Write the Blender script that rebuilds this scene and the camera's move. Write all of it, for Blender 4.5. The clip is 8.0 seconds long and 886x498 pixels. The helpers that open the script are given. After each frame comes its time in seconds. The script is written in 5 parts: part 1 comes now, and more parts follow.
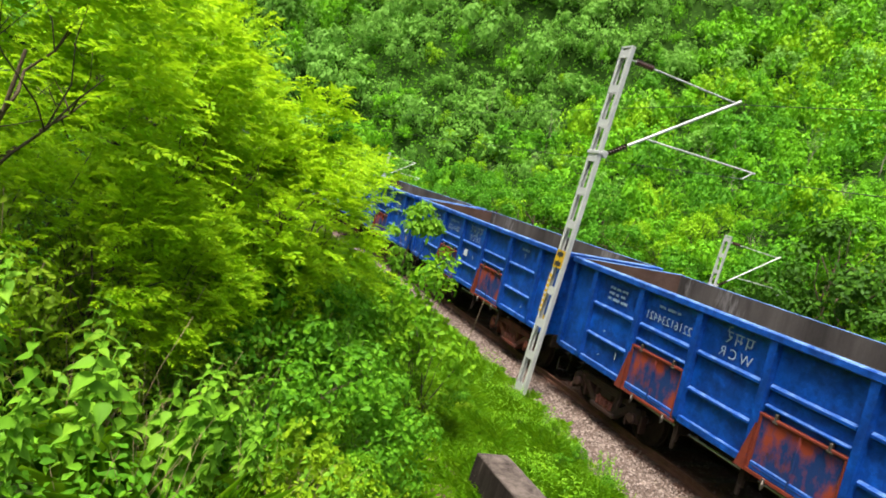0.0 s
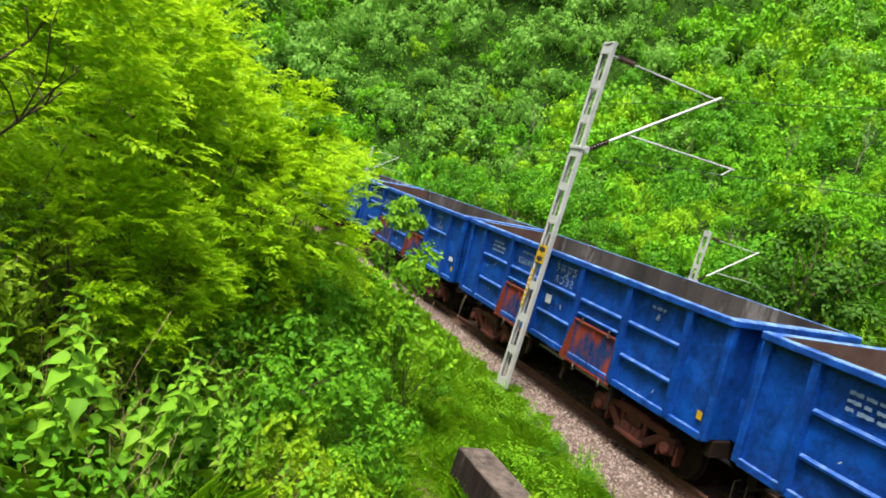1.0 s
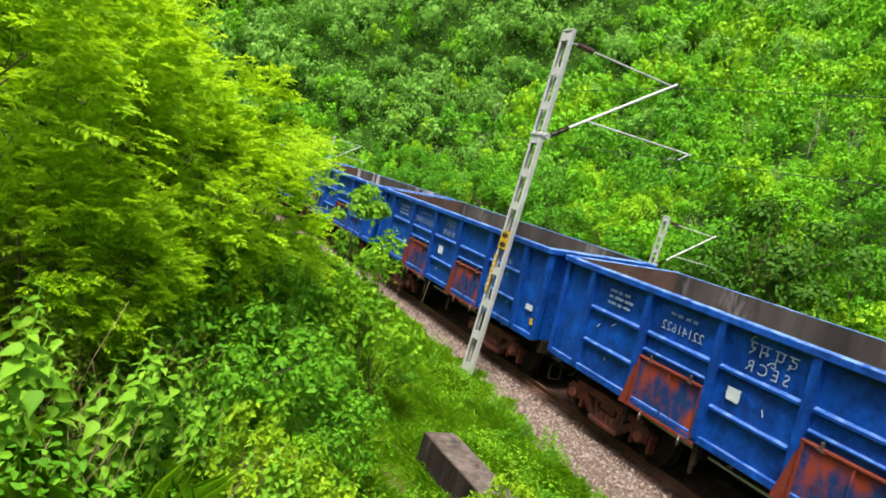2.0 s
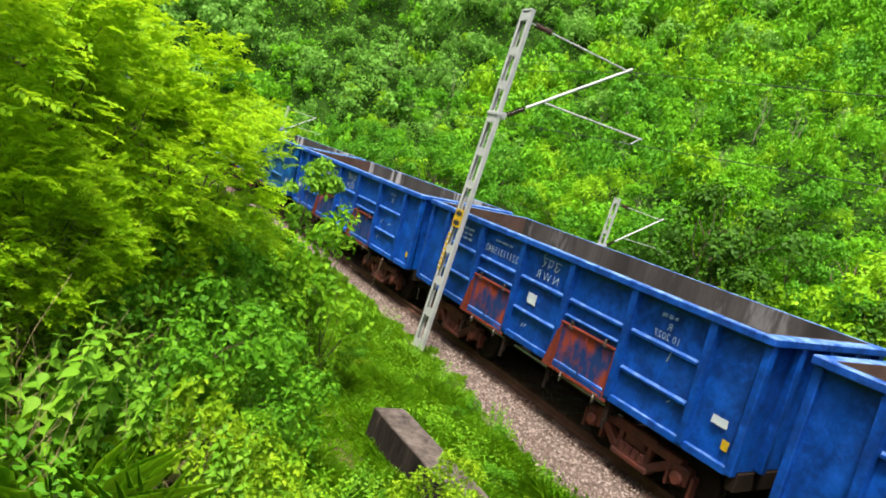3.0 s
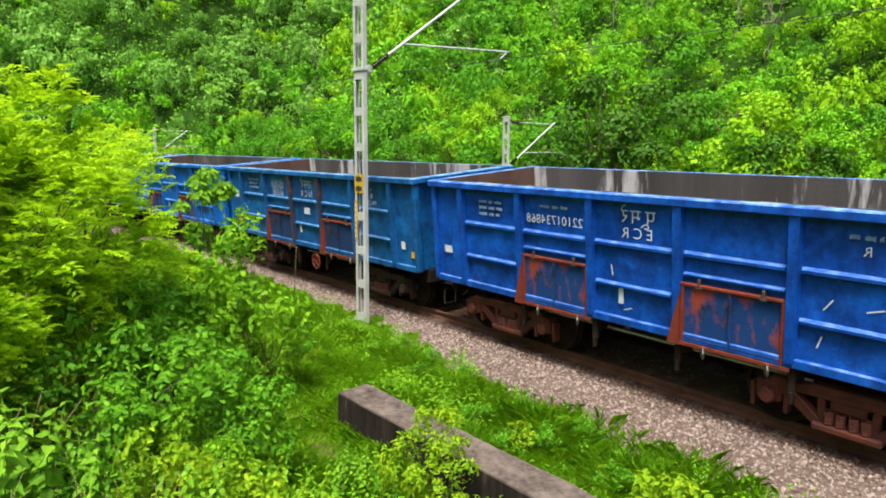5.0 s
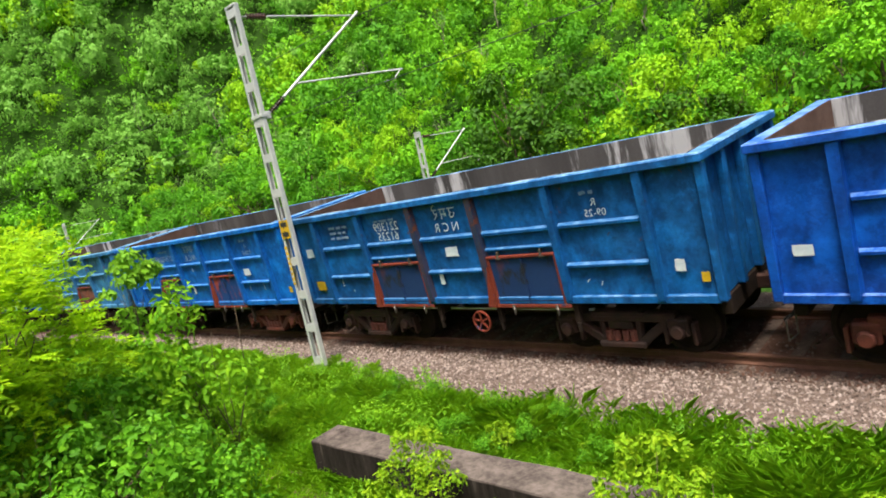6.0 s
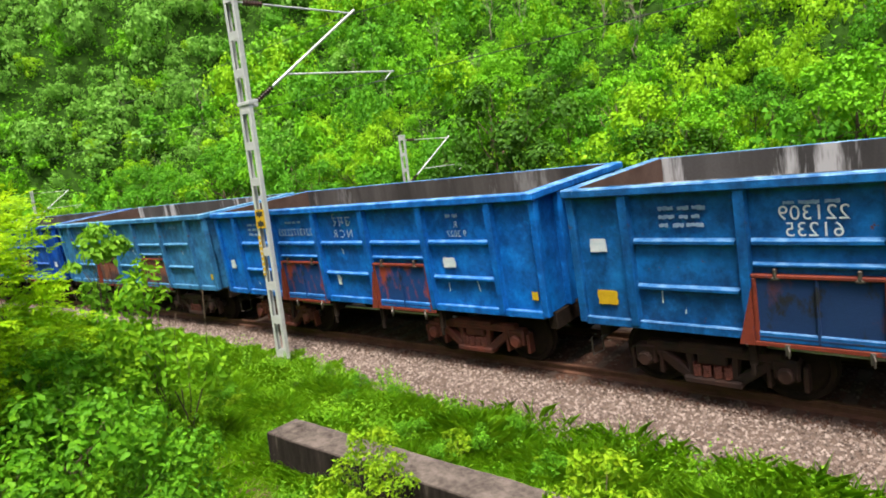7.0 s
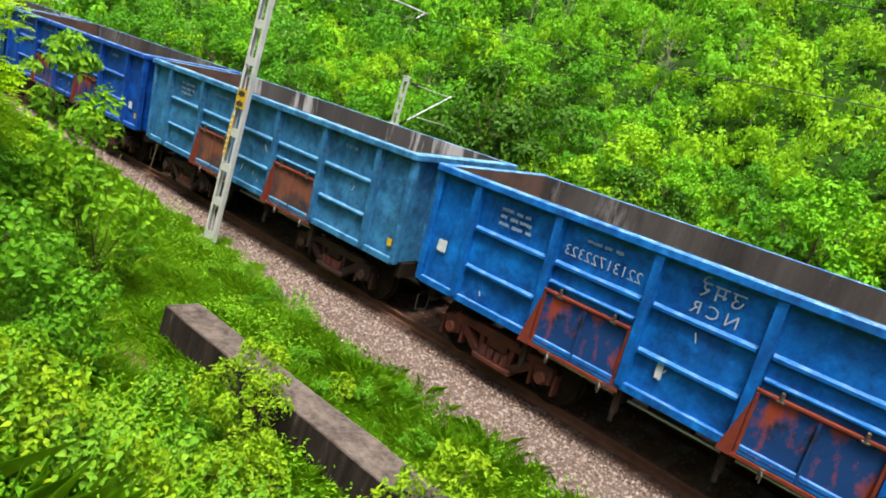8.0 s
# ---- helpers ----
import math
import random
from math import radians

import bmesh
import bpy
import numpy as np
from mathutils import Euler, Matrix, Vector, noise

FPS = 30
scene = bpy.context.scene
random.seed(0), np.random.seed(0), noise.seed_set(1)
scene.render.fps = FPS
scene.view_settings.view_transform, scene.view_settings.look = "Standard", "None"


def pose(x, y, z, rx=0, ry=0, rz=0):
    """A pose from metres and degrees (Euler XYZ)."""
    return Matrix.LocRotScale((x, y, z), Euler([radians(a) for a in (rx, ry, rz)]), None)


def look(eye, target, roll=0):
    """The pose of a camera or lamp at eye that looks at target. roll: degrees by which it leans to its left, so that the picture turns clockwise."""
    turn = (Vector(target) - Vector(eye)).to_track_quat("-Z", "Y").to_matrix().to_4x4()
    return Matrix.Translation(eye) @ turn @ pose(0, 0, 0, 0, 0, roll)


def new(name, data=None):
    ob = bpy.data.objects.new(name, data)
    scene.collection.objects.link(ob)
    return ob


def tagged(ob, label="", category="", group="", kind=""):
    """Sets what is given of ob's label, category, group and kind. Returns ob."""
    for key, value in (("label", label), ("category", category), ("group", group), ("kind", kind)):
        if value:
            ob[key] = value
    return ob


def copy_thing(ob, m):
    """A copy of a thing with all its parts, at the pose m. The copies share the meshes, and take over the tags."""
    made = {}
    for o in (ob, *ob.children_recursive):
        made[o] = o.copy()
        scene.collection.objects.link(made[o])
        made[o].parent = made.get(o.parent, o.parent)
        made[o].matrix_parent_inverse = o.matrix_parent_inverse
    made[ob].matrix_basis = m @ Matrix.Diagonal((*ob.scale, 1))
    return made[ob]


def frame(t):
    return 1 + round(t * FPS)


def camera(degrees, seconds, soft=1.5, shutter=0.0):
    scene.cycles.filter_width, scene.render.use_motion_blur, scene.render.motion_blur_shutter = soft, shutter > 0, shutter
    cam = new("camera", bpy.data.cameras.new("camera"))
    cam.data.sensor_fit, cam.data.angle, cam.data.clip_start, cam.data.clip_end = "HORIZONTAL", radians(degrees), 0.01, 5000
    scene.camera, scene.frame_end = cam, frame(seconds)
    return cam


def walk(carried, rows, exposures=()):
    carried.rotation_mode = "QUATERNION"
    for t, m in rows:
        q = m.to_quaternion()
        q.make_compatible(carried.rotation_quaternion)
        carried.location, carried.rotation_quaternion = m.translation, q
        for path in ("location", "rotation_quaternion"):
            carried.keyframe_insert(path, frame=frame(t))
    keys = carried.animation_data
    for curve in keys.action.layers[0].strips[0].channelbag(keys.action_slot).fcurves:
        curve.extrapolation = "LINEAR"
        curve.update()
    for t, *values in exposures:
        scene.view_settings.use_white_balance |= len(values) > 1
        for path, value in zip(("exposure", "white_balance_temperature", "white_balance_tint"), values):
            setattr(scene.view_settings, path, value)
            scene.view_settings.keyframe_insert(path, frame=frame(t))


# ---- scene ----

# ---------------- camera ----------------
cam = camera(68.45, 8.0, soft=1.85)
ROWS = [
    (0.0, 16.128, -9.922, 4.086, 84.38, -16.54, 65.91),
    (0.5, 16.106, -9.901, 4.054, 84.31, -16.96, 65.62),
    (1.0, 16.134, -9.905, 4.087, 84.37, -16.78, 64.37),
    (1.5, 16.174, -9.891, 4.065, 84.31, -16.74, 62.61),
    (3.0, 16.198, -9.915, 4.095, 83.41, -18.03, 56.97),
    (3.5, 16.203, -9.938, 4.122, 81.58, -23.26, 54.33),
    (4.0, 16.206, -9.945, 4.118, 82.22, -21.59, 52.79),
    (4.2, 16.214, -9.928, 4.100, 82.71, -17.89, 51.98),
    (5.3, 16.156, -9.700, 4.011, 81.40, 5.24, 44.89),
    (5.5, 16.164, -9.693, 3.917, 82.18, 8.59, 43.02),
    (6.0, 16.230, -9.689, 3.983, 82.23, 12.28, 40.65),
    (6.5, 16.258, -9.732, 3.976, 82.39, 11.69, 39.67),
    (7.0, 16.267, -9.766, 3.993, 82.49, 6.53, 39.00),
    (7.5, 16.298, -9.694, 4.090, 81.18, -6.36, 39.23),
    (8.0, 16.195, -9.815, 4.066, 78.87, -17.09, 38.19),
]
walk(cam, [(t, pose(x, y, z, a, b, c)) for t, x, y, z, a, b, c in ROWS])

# ---------------- sky and sun ----------------
world = bpy.data.worlds.new("sky")
scene.world = world
world.use_nodes = True
wn = world.node_tree
sky = wn.nodes.new("ShaderNodeTexSky")
sky.sky_type, sky.sun_disc = "NISHITA", False
SUN_UP, SUN_TURN = radians(66), radians(148)
sky.sun_elevation, sky.sun_rotation = SUN_UP, SUN_TURN
sky.air_density, sky.dust_density, sky.ozone_density = 0.7, 6.0, 0.5
bg = wn.nodes["Background"]
bg.inputs["Strength"].default_value = 0.14
wn.links.new(sky.outputs[0], bg.inputs["Color"])
sun = new("sun", bpy.data.lights.new("sun", "SUN"))
sun.data.energy, sun.data.angle, sun.data.color = 4.6, radians(16), (1.0, 0.95, 0.82)
way = Vector((math.sin(SUN_TURN) * math.cos(SUN_UP), math.cos(SUN_TURN) * math.cos(SUN_UP), math.sin(SUN_UP)))
sun.matrix_world = look(way * 60, (0, 0, 0))
scene.view_settings.exposure = 0.92

# ---------------- track geometry ----------------
KAP, CANT = -0.00308, 0.0812
PITCH, BODY, TOP, LOW, WIDE = 10.713, 9.92, 3.437, 1.293, 3.2
RISE = 0.18   # rail head over the track frame's zero
P1, P2, P3 = 0.863, 2.50, 4.152
POSTS = [P1, P2, P3, BODY - P3, BODY - P2, BODY - P1]


def track_pose(u):
    """The canted track's frame at u metres along it: x along, y away from the camera's side, z up, near rail head at y 0.75, z 0."""
    a = u + 8.0
    th = KAP * a
    sc = math.sin(th) / KAP if abs(th) > 1e-6 else a
    ver = (1 - math.cos(th)) / KAP if abs(th) > 1e-6 else 0.0
    return (Matrix.Translation((-8 + sc, ver, 0)) @ Matrix.Rotation(th, 4, "Z") @ Matrix.Translation((0, 0.75, 0))
            @ Matrix.Rotation(CANT, 4, "X") @ Matrix.Translation((0, -0.75, 0)))


def lateral(x, y):
    return y - KAP * np.clip(x + 8.0, -75, 75) ** 2 / 2


def smooth(a, b, v):
    q = np.clip((v - a) / (b - a), 0.0, 1.0)
    return q * q * (3 - 2 * q)


def bumps(x, y):
    return (np.sin(x * 0.9 + 1.3) * np.cos(y * 1.1 + 0.4) + 0.6 * np.sin(x * 2.3 - y * 1.7) + 0.4 * np.cos(x * 0.37 + y * 0.53)) / 2


def ground_z(x, y):
    x, y = np.asarray(x, float), np.asarray(y, float)
    v = lateral(x, y)
    z = -0.24 - 0.22 * smooth(-1.6, -3.0, v) - 0.40 * smooth(-1.25, -0.7, v) * (1 - smooth(4.2, 5.2, v))
    z = z + 2.75 * smooth(-4.7, -9.2, v) * (0.4 + 0.6 * smooth(9.5, 15.0, x)) + 0.42 * np.clip(-9.0 - v, 0, 60)
    z = z - 2.4 * smooth(4.3, 11.0, v)
    hill = np.clip(v - 21, 0, 400)
    end = np.clip(-x - 62 + 0.25 * v, 0, 400)
    rise = 0.78 * hill * (1 + 0.1 * np.sin(x * 0.06)) + 0.62 * end * smooth(2, 30, end)
    rise = np.where(rise > 75, 75 + (rise - 75) * 0.15, rise)
    z = z + rise
    rough = 0.05 + 0.10 * smooth(-4.5, -7.0, v) + 0.9 * smooth(23, 40, v)
    keep = 1 - smooth(-1.6, -0.9, v) * (1 - smooth(4.5, 6.0, v))
    return z + bumps(x, y) * rough * keep


# ---------------- materials ----------------
def nodes_of(name):
    m = bpy.data.materials.new(name)
    m.use_nodes = True
    return m, m.node_tree.nodes, m.node_tree.links, m.node_tree.nodes["Principled BSDF"]


def noise_node(n, l, scale, detail=4.0, rough=0.6, stretch=None, co="Object"):
    tc = n.new("ShaderNodeTexCoord")
    tex = n.new("ShaderNodeTexNoise")
    tex.inputs["Scale"].default_value, tex.inputs["Detail"].default_value, tex.inputs["Roughness"].default_value = scale, detail, rough
    if stretch:
        mp = n.new("ShaderNodeMapping")
        mp.inputs["Scale"].default_value = stretch
        l.new(tc.outputs[co], mp.inputs[0])
        l.new(mp.outputs[0], tex.inputs["Vector"])
    else:
        l.new(tc.outputs[co], tex.inputs["Vector"])
    return tex.outputs["Fac"]


def ramp(n, l, fac, stops):
    r = n.new("ShaderNodeValToRGB")
    e = r.color_ramp.elements
    for i, (p, c) in enumerate(stops):
        q = e[i] if i < 2 else e.new(p)
        q.position, q.color = p, (*c, 1) if len(c) == 3 else c
    l.new(fac, r.inputs[0])
    return r.outputs[0]


def mix(n, l, fac, a, b, kind="MIX"):
    m = n.new("ShaderNodeMix")
    m.data_type, m.blend_type = "RGBA", kind
    for sock, val in ((m.inputs[0], fac), (m.inputs[6], a), (m.inputs[7], b)):
        if isinstance(val, bpy.types.NodeSocket):
            l.new(val, sock)
        else:
            sock.default_value = val if isinstance(val, float) else (*val, 1)
    return m.outputs[2]


def bump(n, l, bsdf, fac, strength, dist=0.01):
    b = n.new("ShaderNodeBump")
    b.inputs["Strength"].default_value, b.inputs["Distance"].default_value = strength, dist
    l.new(fac, b.inputs["Height"])
    l.new(b.outputs[0], bsdf.inputs["Normal"])


def surface(name, a, b, scale=6.0, rough=0.8, metal=0.0, bumpy=0.3, fine=60.0, spots=None, stretch=None, dist=0.01, lo=0.3, hi=0.7):
    """A weathered surface: two colours mixed at a large scale, a fine grain, and spots of a third colour."""
    m, n, l, p = nodes_of(name)
    big = noise_node(n, l, scale, 5, 0.65, stretch)
    col = ramp(n, l, big, [(lo, a), (hi, b)])
    grain = noise_node(n, l, fine, 3, 0.7)
    col = mix(n, l, 0.35, col, ramp(n, l, grain, [(0.3, (0.35, 0.35, 0.35)), (0.75, (1, 1, 1))]), "MULTIPLY")
    if spots:
        fac = ramp(n, l, noise_node(n, l, spots[1], 6, 0.7, stretch), [(spots[2], (0, 0, 0)), (spots[2] + 0.08, (1, 1, 1))])
        col = mix(n, l, fac, col, spots[0])
    l.new(col, p.inputs["Base Color"])
    p.inputs["Roughness"].default_value, p.inputs["Metallic"].default_value = rough, metal
    p.inputs["Specular IOR Level"].default_value = 0.08 if rough >= 0.9 else 0.25
    bump(n, l, p, grain, bumpy, dist)
    return m


def paint(name, base, faded, rust=0.66, wear=0.5, dust=0.17):
    """Old wagon paint: faded patches, streaks of dust running down, chips of rust, and a painted highlight on upward
    faces.
    """
    m, n, l, p = nodes_of(name)
    big = noise_node(n, l, 1.15, 6, 0.62)
    streak = noise_node(n, l, 2.2, 5, 0.7, (3.0, 3.0, 0.25))
    col = ramp(n, l, big, [(0.34, tuple(0.72 * c for c in base)), (0.52, tuple(0.5 * (c + d) for c, d in zip(base, faded))), (0.70, tuple(1.2 * c for c in faded))])
    col = mix(n, l, ramp(n, l, streak, [(0.45, (0, 0, 0)), (0.8, (wear, wear, wear))]), col, tuple(0.9 * c + 0.008 for c in faded))
    dirt = noise_node(n, l, 1.7, 6, 0.75)
    col = mix(n, l, ramp(n, l, dirt, [(0.52, (0, 0, 0)), (0.78, (0.45, 0.45, 0.45))]), col, tuple(0.35 * c + 0.002 for c in base))
    mott = noise_node(n, l, 4.2, 6, 0.7)
    col = mix(n, l, ramp(n, l, mott, [(0.36, (0.65, 0.65, 0.65)), (0.50, (0, 0, 0))]), col, tuple(0.5 * c for c in base))
    col = mix(n, l, ramp(n, l, mott, [(0.53, (0, 0, 0)), (0.70, (0.75, 0.75, 0.75))]), col, tuple(1.45 * c + 0.004 for c in faded))
    scuff = noise_node(n, l, 3.0, 9, 0.85, (1.0, 1.0, 2.5))
    col = mix(n, l, ramp(n, l, scuff, [(0.685, (0, 0, 0)), (0.72, (0.7, 0.7, 0.7))]), col, (0.22, 0.27, 0.33))
    chip = noise_node(n, l, 5.5, 8, 0.75)
    col = mix(n, l, ramp(n, l, chip, [(rust, (0, 0, 0)), (rust + 0.05, (1, 1, 1))]), col, (0.09, 0.026, 0.013))
    # faces that look up are painted paler: dust, and the light they catch
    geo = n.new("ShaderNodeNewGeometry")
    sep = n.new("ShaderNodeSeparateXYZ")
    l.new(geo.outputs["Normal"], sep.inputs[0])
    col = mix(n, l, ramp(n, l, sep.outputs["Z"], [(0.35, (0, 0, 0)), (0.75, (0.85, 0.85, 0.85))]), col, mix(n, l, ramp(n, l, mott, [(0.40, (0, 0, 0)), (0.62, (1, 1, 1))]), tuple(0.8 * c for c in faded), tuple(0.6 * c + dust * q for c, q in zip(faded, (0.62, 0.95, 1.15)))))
    l.new(col, p.inputs["Base Color"])
    p.inputs["Specular IOR Level"].default_value = 0.3
    l.new(ramp(n, l, dirt, [(0.3, (0.34, 0.34, 0.34)), (0.7, (0.60, 0.60, 0.60))]), p.inputs["Roughness"])
    bump(n, l, p, noise_node(n, l, 3.0, 5, 0.6), 0.35, 0.02)
    return m


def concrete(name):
    """Old cast concrete: top paled by wear and painted skylight, sides darkened by algae, water streaks and painted
    shade, lichen spots.
    """
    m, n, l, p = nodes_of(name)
    worn_skylit = ramp(n, l, noise_node(n, l, 4.5, 8, 0.78), [(0.33, (0.022, 0.017, 0.015)), (0.66, (0.140, 0.115, 0.102))])
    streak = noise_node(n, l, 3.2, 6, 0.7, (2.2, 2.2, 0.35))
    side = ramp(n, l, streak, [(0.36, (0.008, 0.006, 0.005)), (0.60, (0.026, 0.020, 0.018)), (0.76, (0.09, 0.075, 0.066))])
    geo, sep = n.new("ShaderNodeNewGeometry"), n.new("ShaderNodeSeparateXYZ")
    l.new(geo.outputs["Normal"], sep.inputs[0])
    # upward faces take the paler sky-lit tone, upright faces the darker stained one
    col = mix(n, l, ramp(n, l, sep.outputs["Z"], [(0.4, (0, 0, 0)), (0.8, (1, 1, 1))]), side, worn_skylit)
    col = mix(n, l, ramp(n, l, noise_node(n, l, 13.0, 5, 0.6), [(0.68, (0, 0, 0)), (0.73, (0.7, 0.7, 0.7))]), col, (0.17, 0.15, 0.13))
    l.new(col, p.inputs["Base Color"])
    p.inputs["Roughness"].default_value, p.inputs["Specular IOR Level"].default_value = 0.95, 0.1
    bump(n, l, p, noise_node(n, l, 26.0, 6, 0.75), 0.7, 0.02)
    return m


def foliage(name, dark, light, tip, scale=0.35, through_light=0.45):
    """Leaves: each leaf its own shade, plants drifting in hue, light passing through."""
    m, n, l, p = nodes_of(name)
    geo = n.new("ShaderNodeNewGeometry")
    one = ramp(n, l, geo.outputs["Random Per Island"], [(0.0, dark), (0.6, light), (1.0, tip)])
    drift = noise_node(n, l, scale, 3, 0.6)
    col = mix(n, l, ramp(n, l, drift, [(0.35, (0, 0, 0)), (0.7, (0.7, 0.7, 0.7))]), one, mix(n, l, 0.5, one, tip))
    l.new(col, p.inputs["Base Color"])
    p.inputs["Roughness"].default_value = 0.55
    p.inputs["Specular IOR Level"].default_value = 0.12
    tr = n.new("ShaderNodeBsdfTranslucent")
    l.new(mix(n, l, 0.6, col, tip), tr.inputs["Color"])
    sh = n.new("ShaderNodeMixShader")
    sh.inputs[0].default_value = through_light
    l.new(p.outputs[0], sh.inputs[1])
    l.new(tr.outputs[0], sh.inputs[2])
    l.new(sh.outputs[0], n["Material Output"].inputs["Surface"])
    return m


GREY_LINING = surface("grey_lining", (0.032, 0.030, 0.031), (0.080, 0.075, 0.077), 0.8, 0.85, 0.0, 0.3, 30, ((0.34, 0.34, 0.36), 1.0, 0.53), (1.2, 1.2, 0.15))
PLAIN_LINING = surface("dull_lining", (0.026, 0.023, 0.023), (0.075, 0.068, 0.067), 1.1, 0.85, 0.0, 0.3, 30, ((0.15, 0.145, 0.15), 0.9, 0.57), (1.2, 1.2, 0.25), 0.01, 0.36, 0.64)
RUST_LINING = surface("rust_lining", (0.06, 0.036, 0.028), (0.11, 0.072, 0.06), 1.2, 0.9, 0.0, 0.3, 30)
BOGIE_STEEL = surface("bogie_steel", (0.014, 0.009, 0.008), (0.042, 0.016, 0.011), 2.5, 0.8, 0.0, 0.4, 40)
BOGIE_RED = surface("bogie_red_oxide", (0.035, 0.013, 0.010), (0.12, 0.028, 0.016), 2.5, 0.75, 0.0, 0.4, 40)
UNDER = surface("underframe_grime", (0.012, 0.009, 0.008), (0.032, 0.02, 0.015), 3.0, 0.9, 0.0, 0.4, 50)
DOOR_RED = surface("red_oxide_frame", (0.075, 0.013, 0.009), (0.21, 0.034, 0.015), 3.0, 0.7, 0.0, 0.3, 40, ((0.012, 0.022, 0.055), 3.0, 0.56))
STEEL = surface("worn_steel", (0.05, 0.038, 0.032), (0.15, 0.13, 0.12), 4.0, 0.45, 0.6, 0.2, 60)
RAIL_RUST = surface("rail_rust", (0.075, 0.035, 0.022), (0.14, 0.066, 0.043), 3.0, 0.75, 0.2, 0.3, 60)
SLEEPER = surface("concrete_sleeper", (0.05, 0.034, 0.027), (0.115, 0.082, 0.068), 3.0, 0.95, 0.0, 0.4, 40)
GALV = surface("galvanised_steel", (0.40, 0.415, 0.42), (0.58, 0.59, 0.59), 2.0, 0.5, 0.35, 0.15, 50, ((0.2, 0.18, 0.155), 3.0, 0.68))
WIRE = surface("dark_wire", (0.03, 0.03, 0.03), (0.06, 0.06, 0.06), 3.0, 0.5, 0.5, 0.1, 60)
INSUL = surface("brown_porcelain", (0.03, 0.018, 0.016), (0.07, 0.04, 0.033), 4.0, 0.3, 0.0, 0.05, 60)
CONCRETE = concrete("weathered_toplit_concrete")
YELLOW = surface("yellow_plate", (0.36, 0.22, 0.008), (0.5, 0.33, 0.012), 6.0, 0.6, 0.0, 0.1, 60)
BLACK = surface("black_paint", (0.015, 0.015, 0.015), (0.03, 0.03, 0.03), 6.0, 0.6, 0.0, 0.1, 60)
WHITE = surface("chalky_white_paint", (0.34, 0.40, 0.46), (0.55, 0.60, 0.63), 5.0, 0.7, 0.0, 0.1, 60)
FADED_WHITE = surface("faded_white_paint", (0.13, 0.21, 0.34), (0.36, 0.43, 0.50), 5.0, 0.7, 0.0, 0.1, 60)
PALE = surface("faded_stencil_paint", (0.09, 0.17, 0.31), (0.24, 0.33, 0.45), 6.0, 0.7, 0.0, 0.1, 60)
OILY = surface("oily_ballast", (0.048, 0.024, 0.017), (0.100, 0.054, 0.040), 3.0, 0.95, 0.0, 0.9, 22, None, None, 0.04)
SOIL = surface("bare_soil", (0.10, 0.065, 0.035), (0.19, 0.135, 0.075), 2.5, 1.0, 0.0, 0.6, 30, None, None, 0.02)
EARTH = surface("earth", (0.028, 0.065, 0.009), (0.062, 0.105, 0.018), 0.7, 1.0, 0.0, 0.6, 14, None, None, 0.05)
STONES = surface("ballast_bed", (0.085, 0.06, 0.05), (0.15, 0.112, 0.096), 3.0, 0.95, 0.0, 0.9, 25, ((0.20, 0.16, 0.142), 14.0, 0.62), None, 0.05)
TRUNK = surface("bark", (0.05, 0.035, 0.022), (0.13, 0.10, 0.07), 5.0, 0.95, 0.0, 0.7, 40)
PALE_BARK = surface("pale_bark", (0.14, 0.13, 0.09), (0.30, 0.28, 0.21), 4.0, 0.9, 0.0, 0.3, 40)
DRYSTALK = surface("dry_stalk", (0.22, 0.16, 0.08), (0.40, 0.31, 0.17), 5.0, 0.9, 0.0, 0.2, 40)

LEAF_HILL = foliage("hill_leaves", (0.088, 0.275, 0.006), (0.112, 0.340, 0.008), (0.160, 0.415, 0.010), 0.12, 0.27)
LEAF_HILL_DEEP = foliage("deep_hill_leaves", (0.048, 0.180, 0.007), (0.062, 0.228, 0.009), (0.092, 0.290, 0.011), 0.12, 0.25)
LEAF_HILL_LIME = foliage("lime_hill_leaves", (0.150, 0.340, 0.005), (0.192, 0.410, 0.007), (0.255, 0.475, 0.010), 0.12, 0.30)
# distance haze is mixed into this leaf colour
LEAF_HILL_HAZED = foliage("hazed_hill_leaves", (0.125, 0.300, 0.038), (0.150, 0.345, 0.048), (0.190, 0.400, 0.060), 0.12, 0.38)
LEAF_SHADED = foliage("shaded_tree_leaves", (0.020, 0.068, 0.005), (0.034, 0.105, 0.006), (0.062, 0.165, 0.008), 0.3, 0.25)
LEAF_FEATHER = foliage("feathery_leaves", (0.150, 0.33, 0.005), (0.245, 0.47, 0.007), (0.38, 0.58, 0.011), 0.5, 0.52)
LEAF_BROAD = foliage("broad_leaves", (0.080, 0.22, 0.010), (0.130, 0.31, 0.016), (0.200, 0.39, 0.026), 0.8, 0.4)
LEAF_FRESH = foliage("fresh_leaves", (0.062, 0.20, 0.005), (0.118, 0.30, 0.008), (0.205, 0.39, 0.013), 0.8, 0.4)
LEAF_YELLOW = foliage("yellow_green_leaves", (0.10, 0.230, 0.005), (0.168, 0.322, 0.008), (0.275, 0.410, 0.012), 0.8, 0.4)
LEAF_DEEP = foliage("deep_green_leaves", (0.036, 0.14, 0.005), (0.074, 0.24, 0.008), (0.150, 0.36, 0.014), 0.5, 0.38)
LEAF_OLIVE = foliage("olive_leaves", (0.115, 0.225, 0.010), (0.180, 0.310, 0.016), (0.270, 0.400, 0.024), 0.8, 0.45)
GRASS = foliage("grass_blades", (0.070, 0.225, 0.006), (0.150, 0.39, 0.009), (0.29, 0.51, 0.015), 1.6, 0.52)
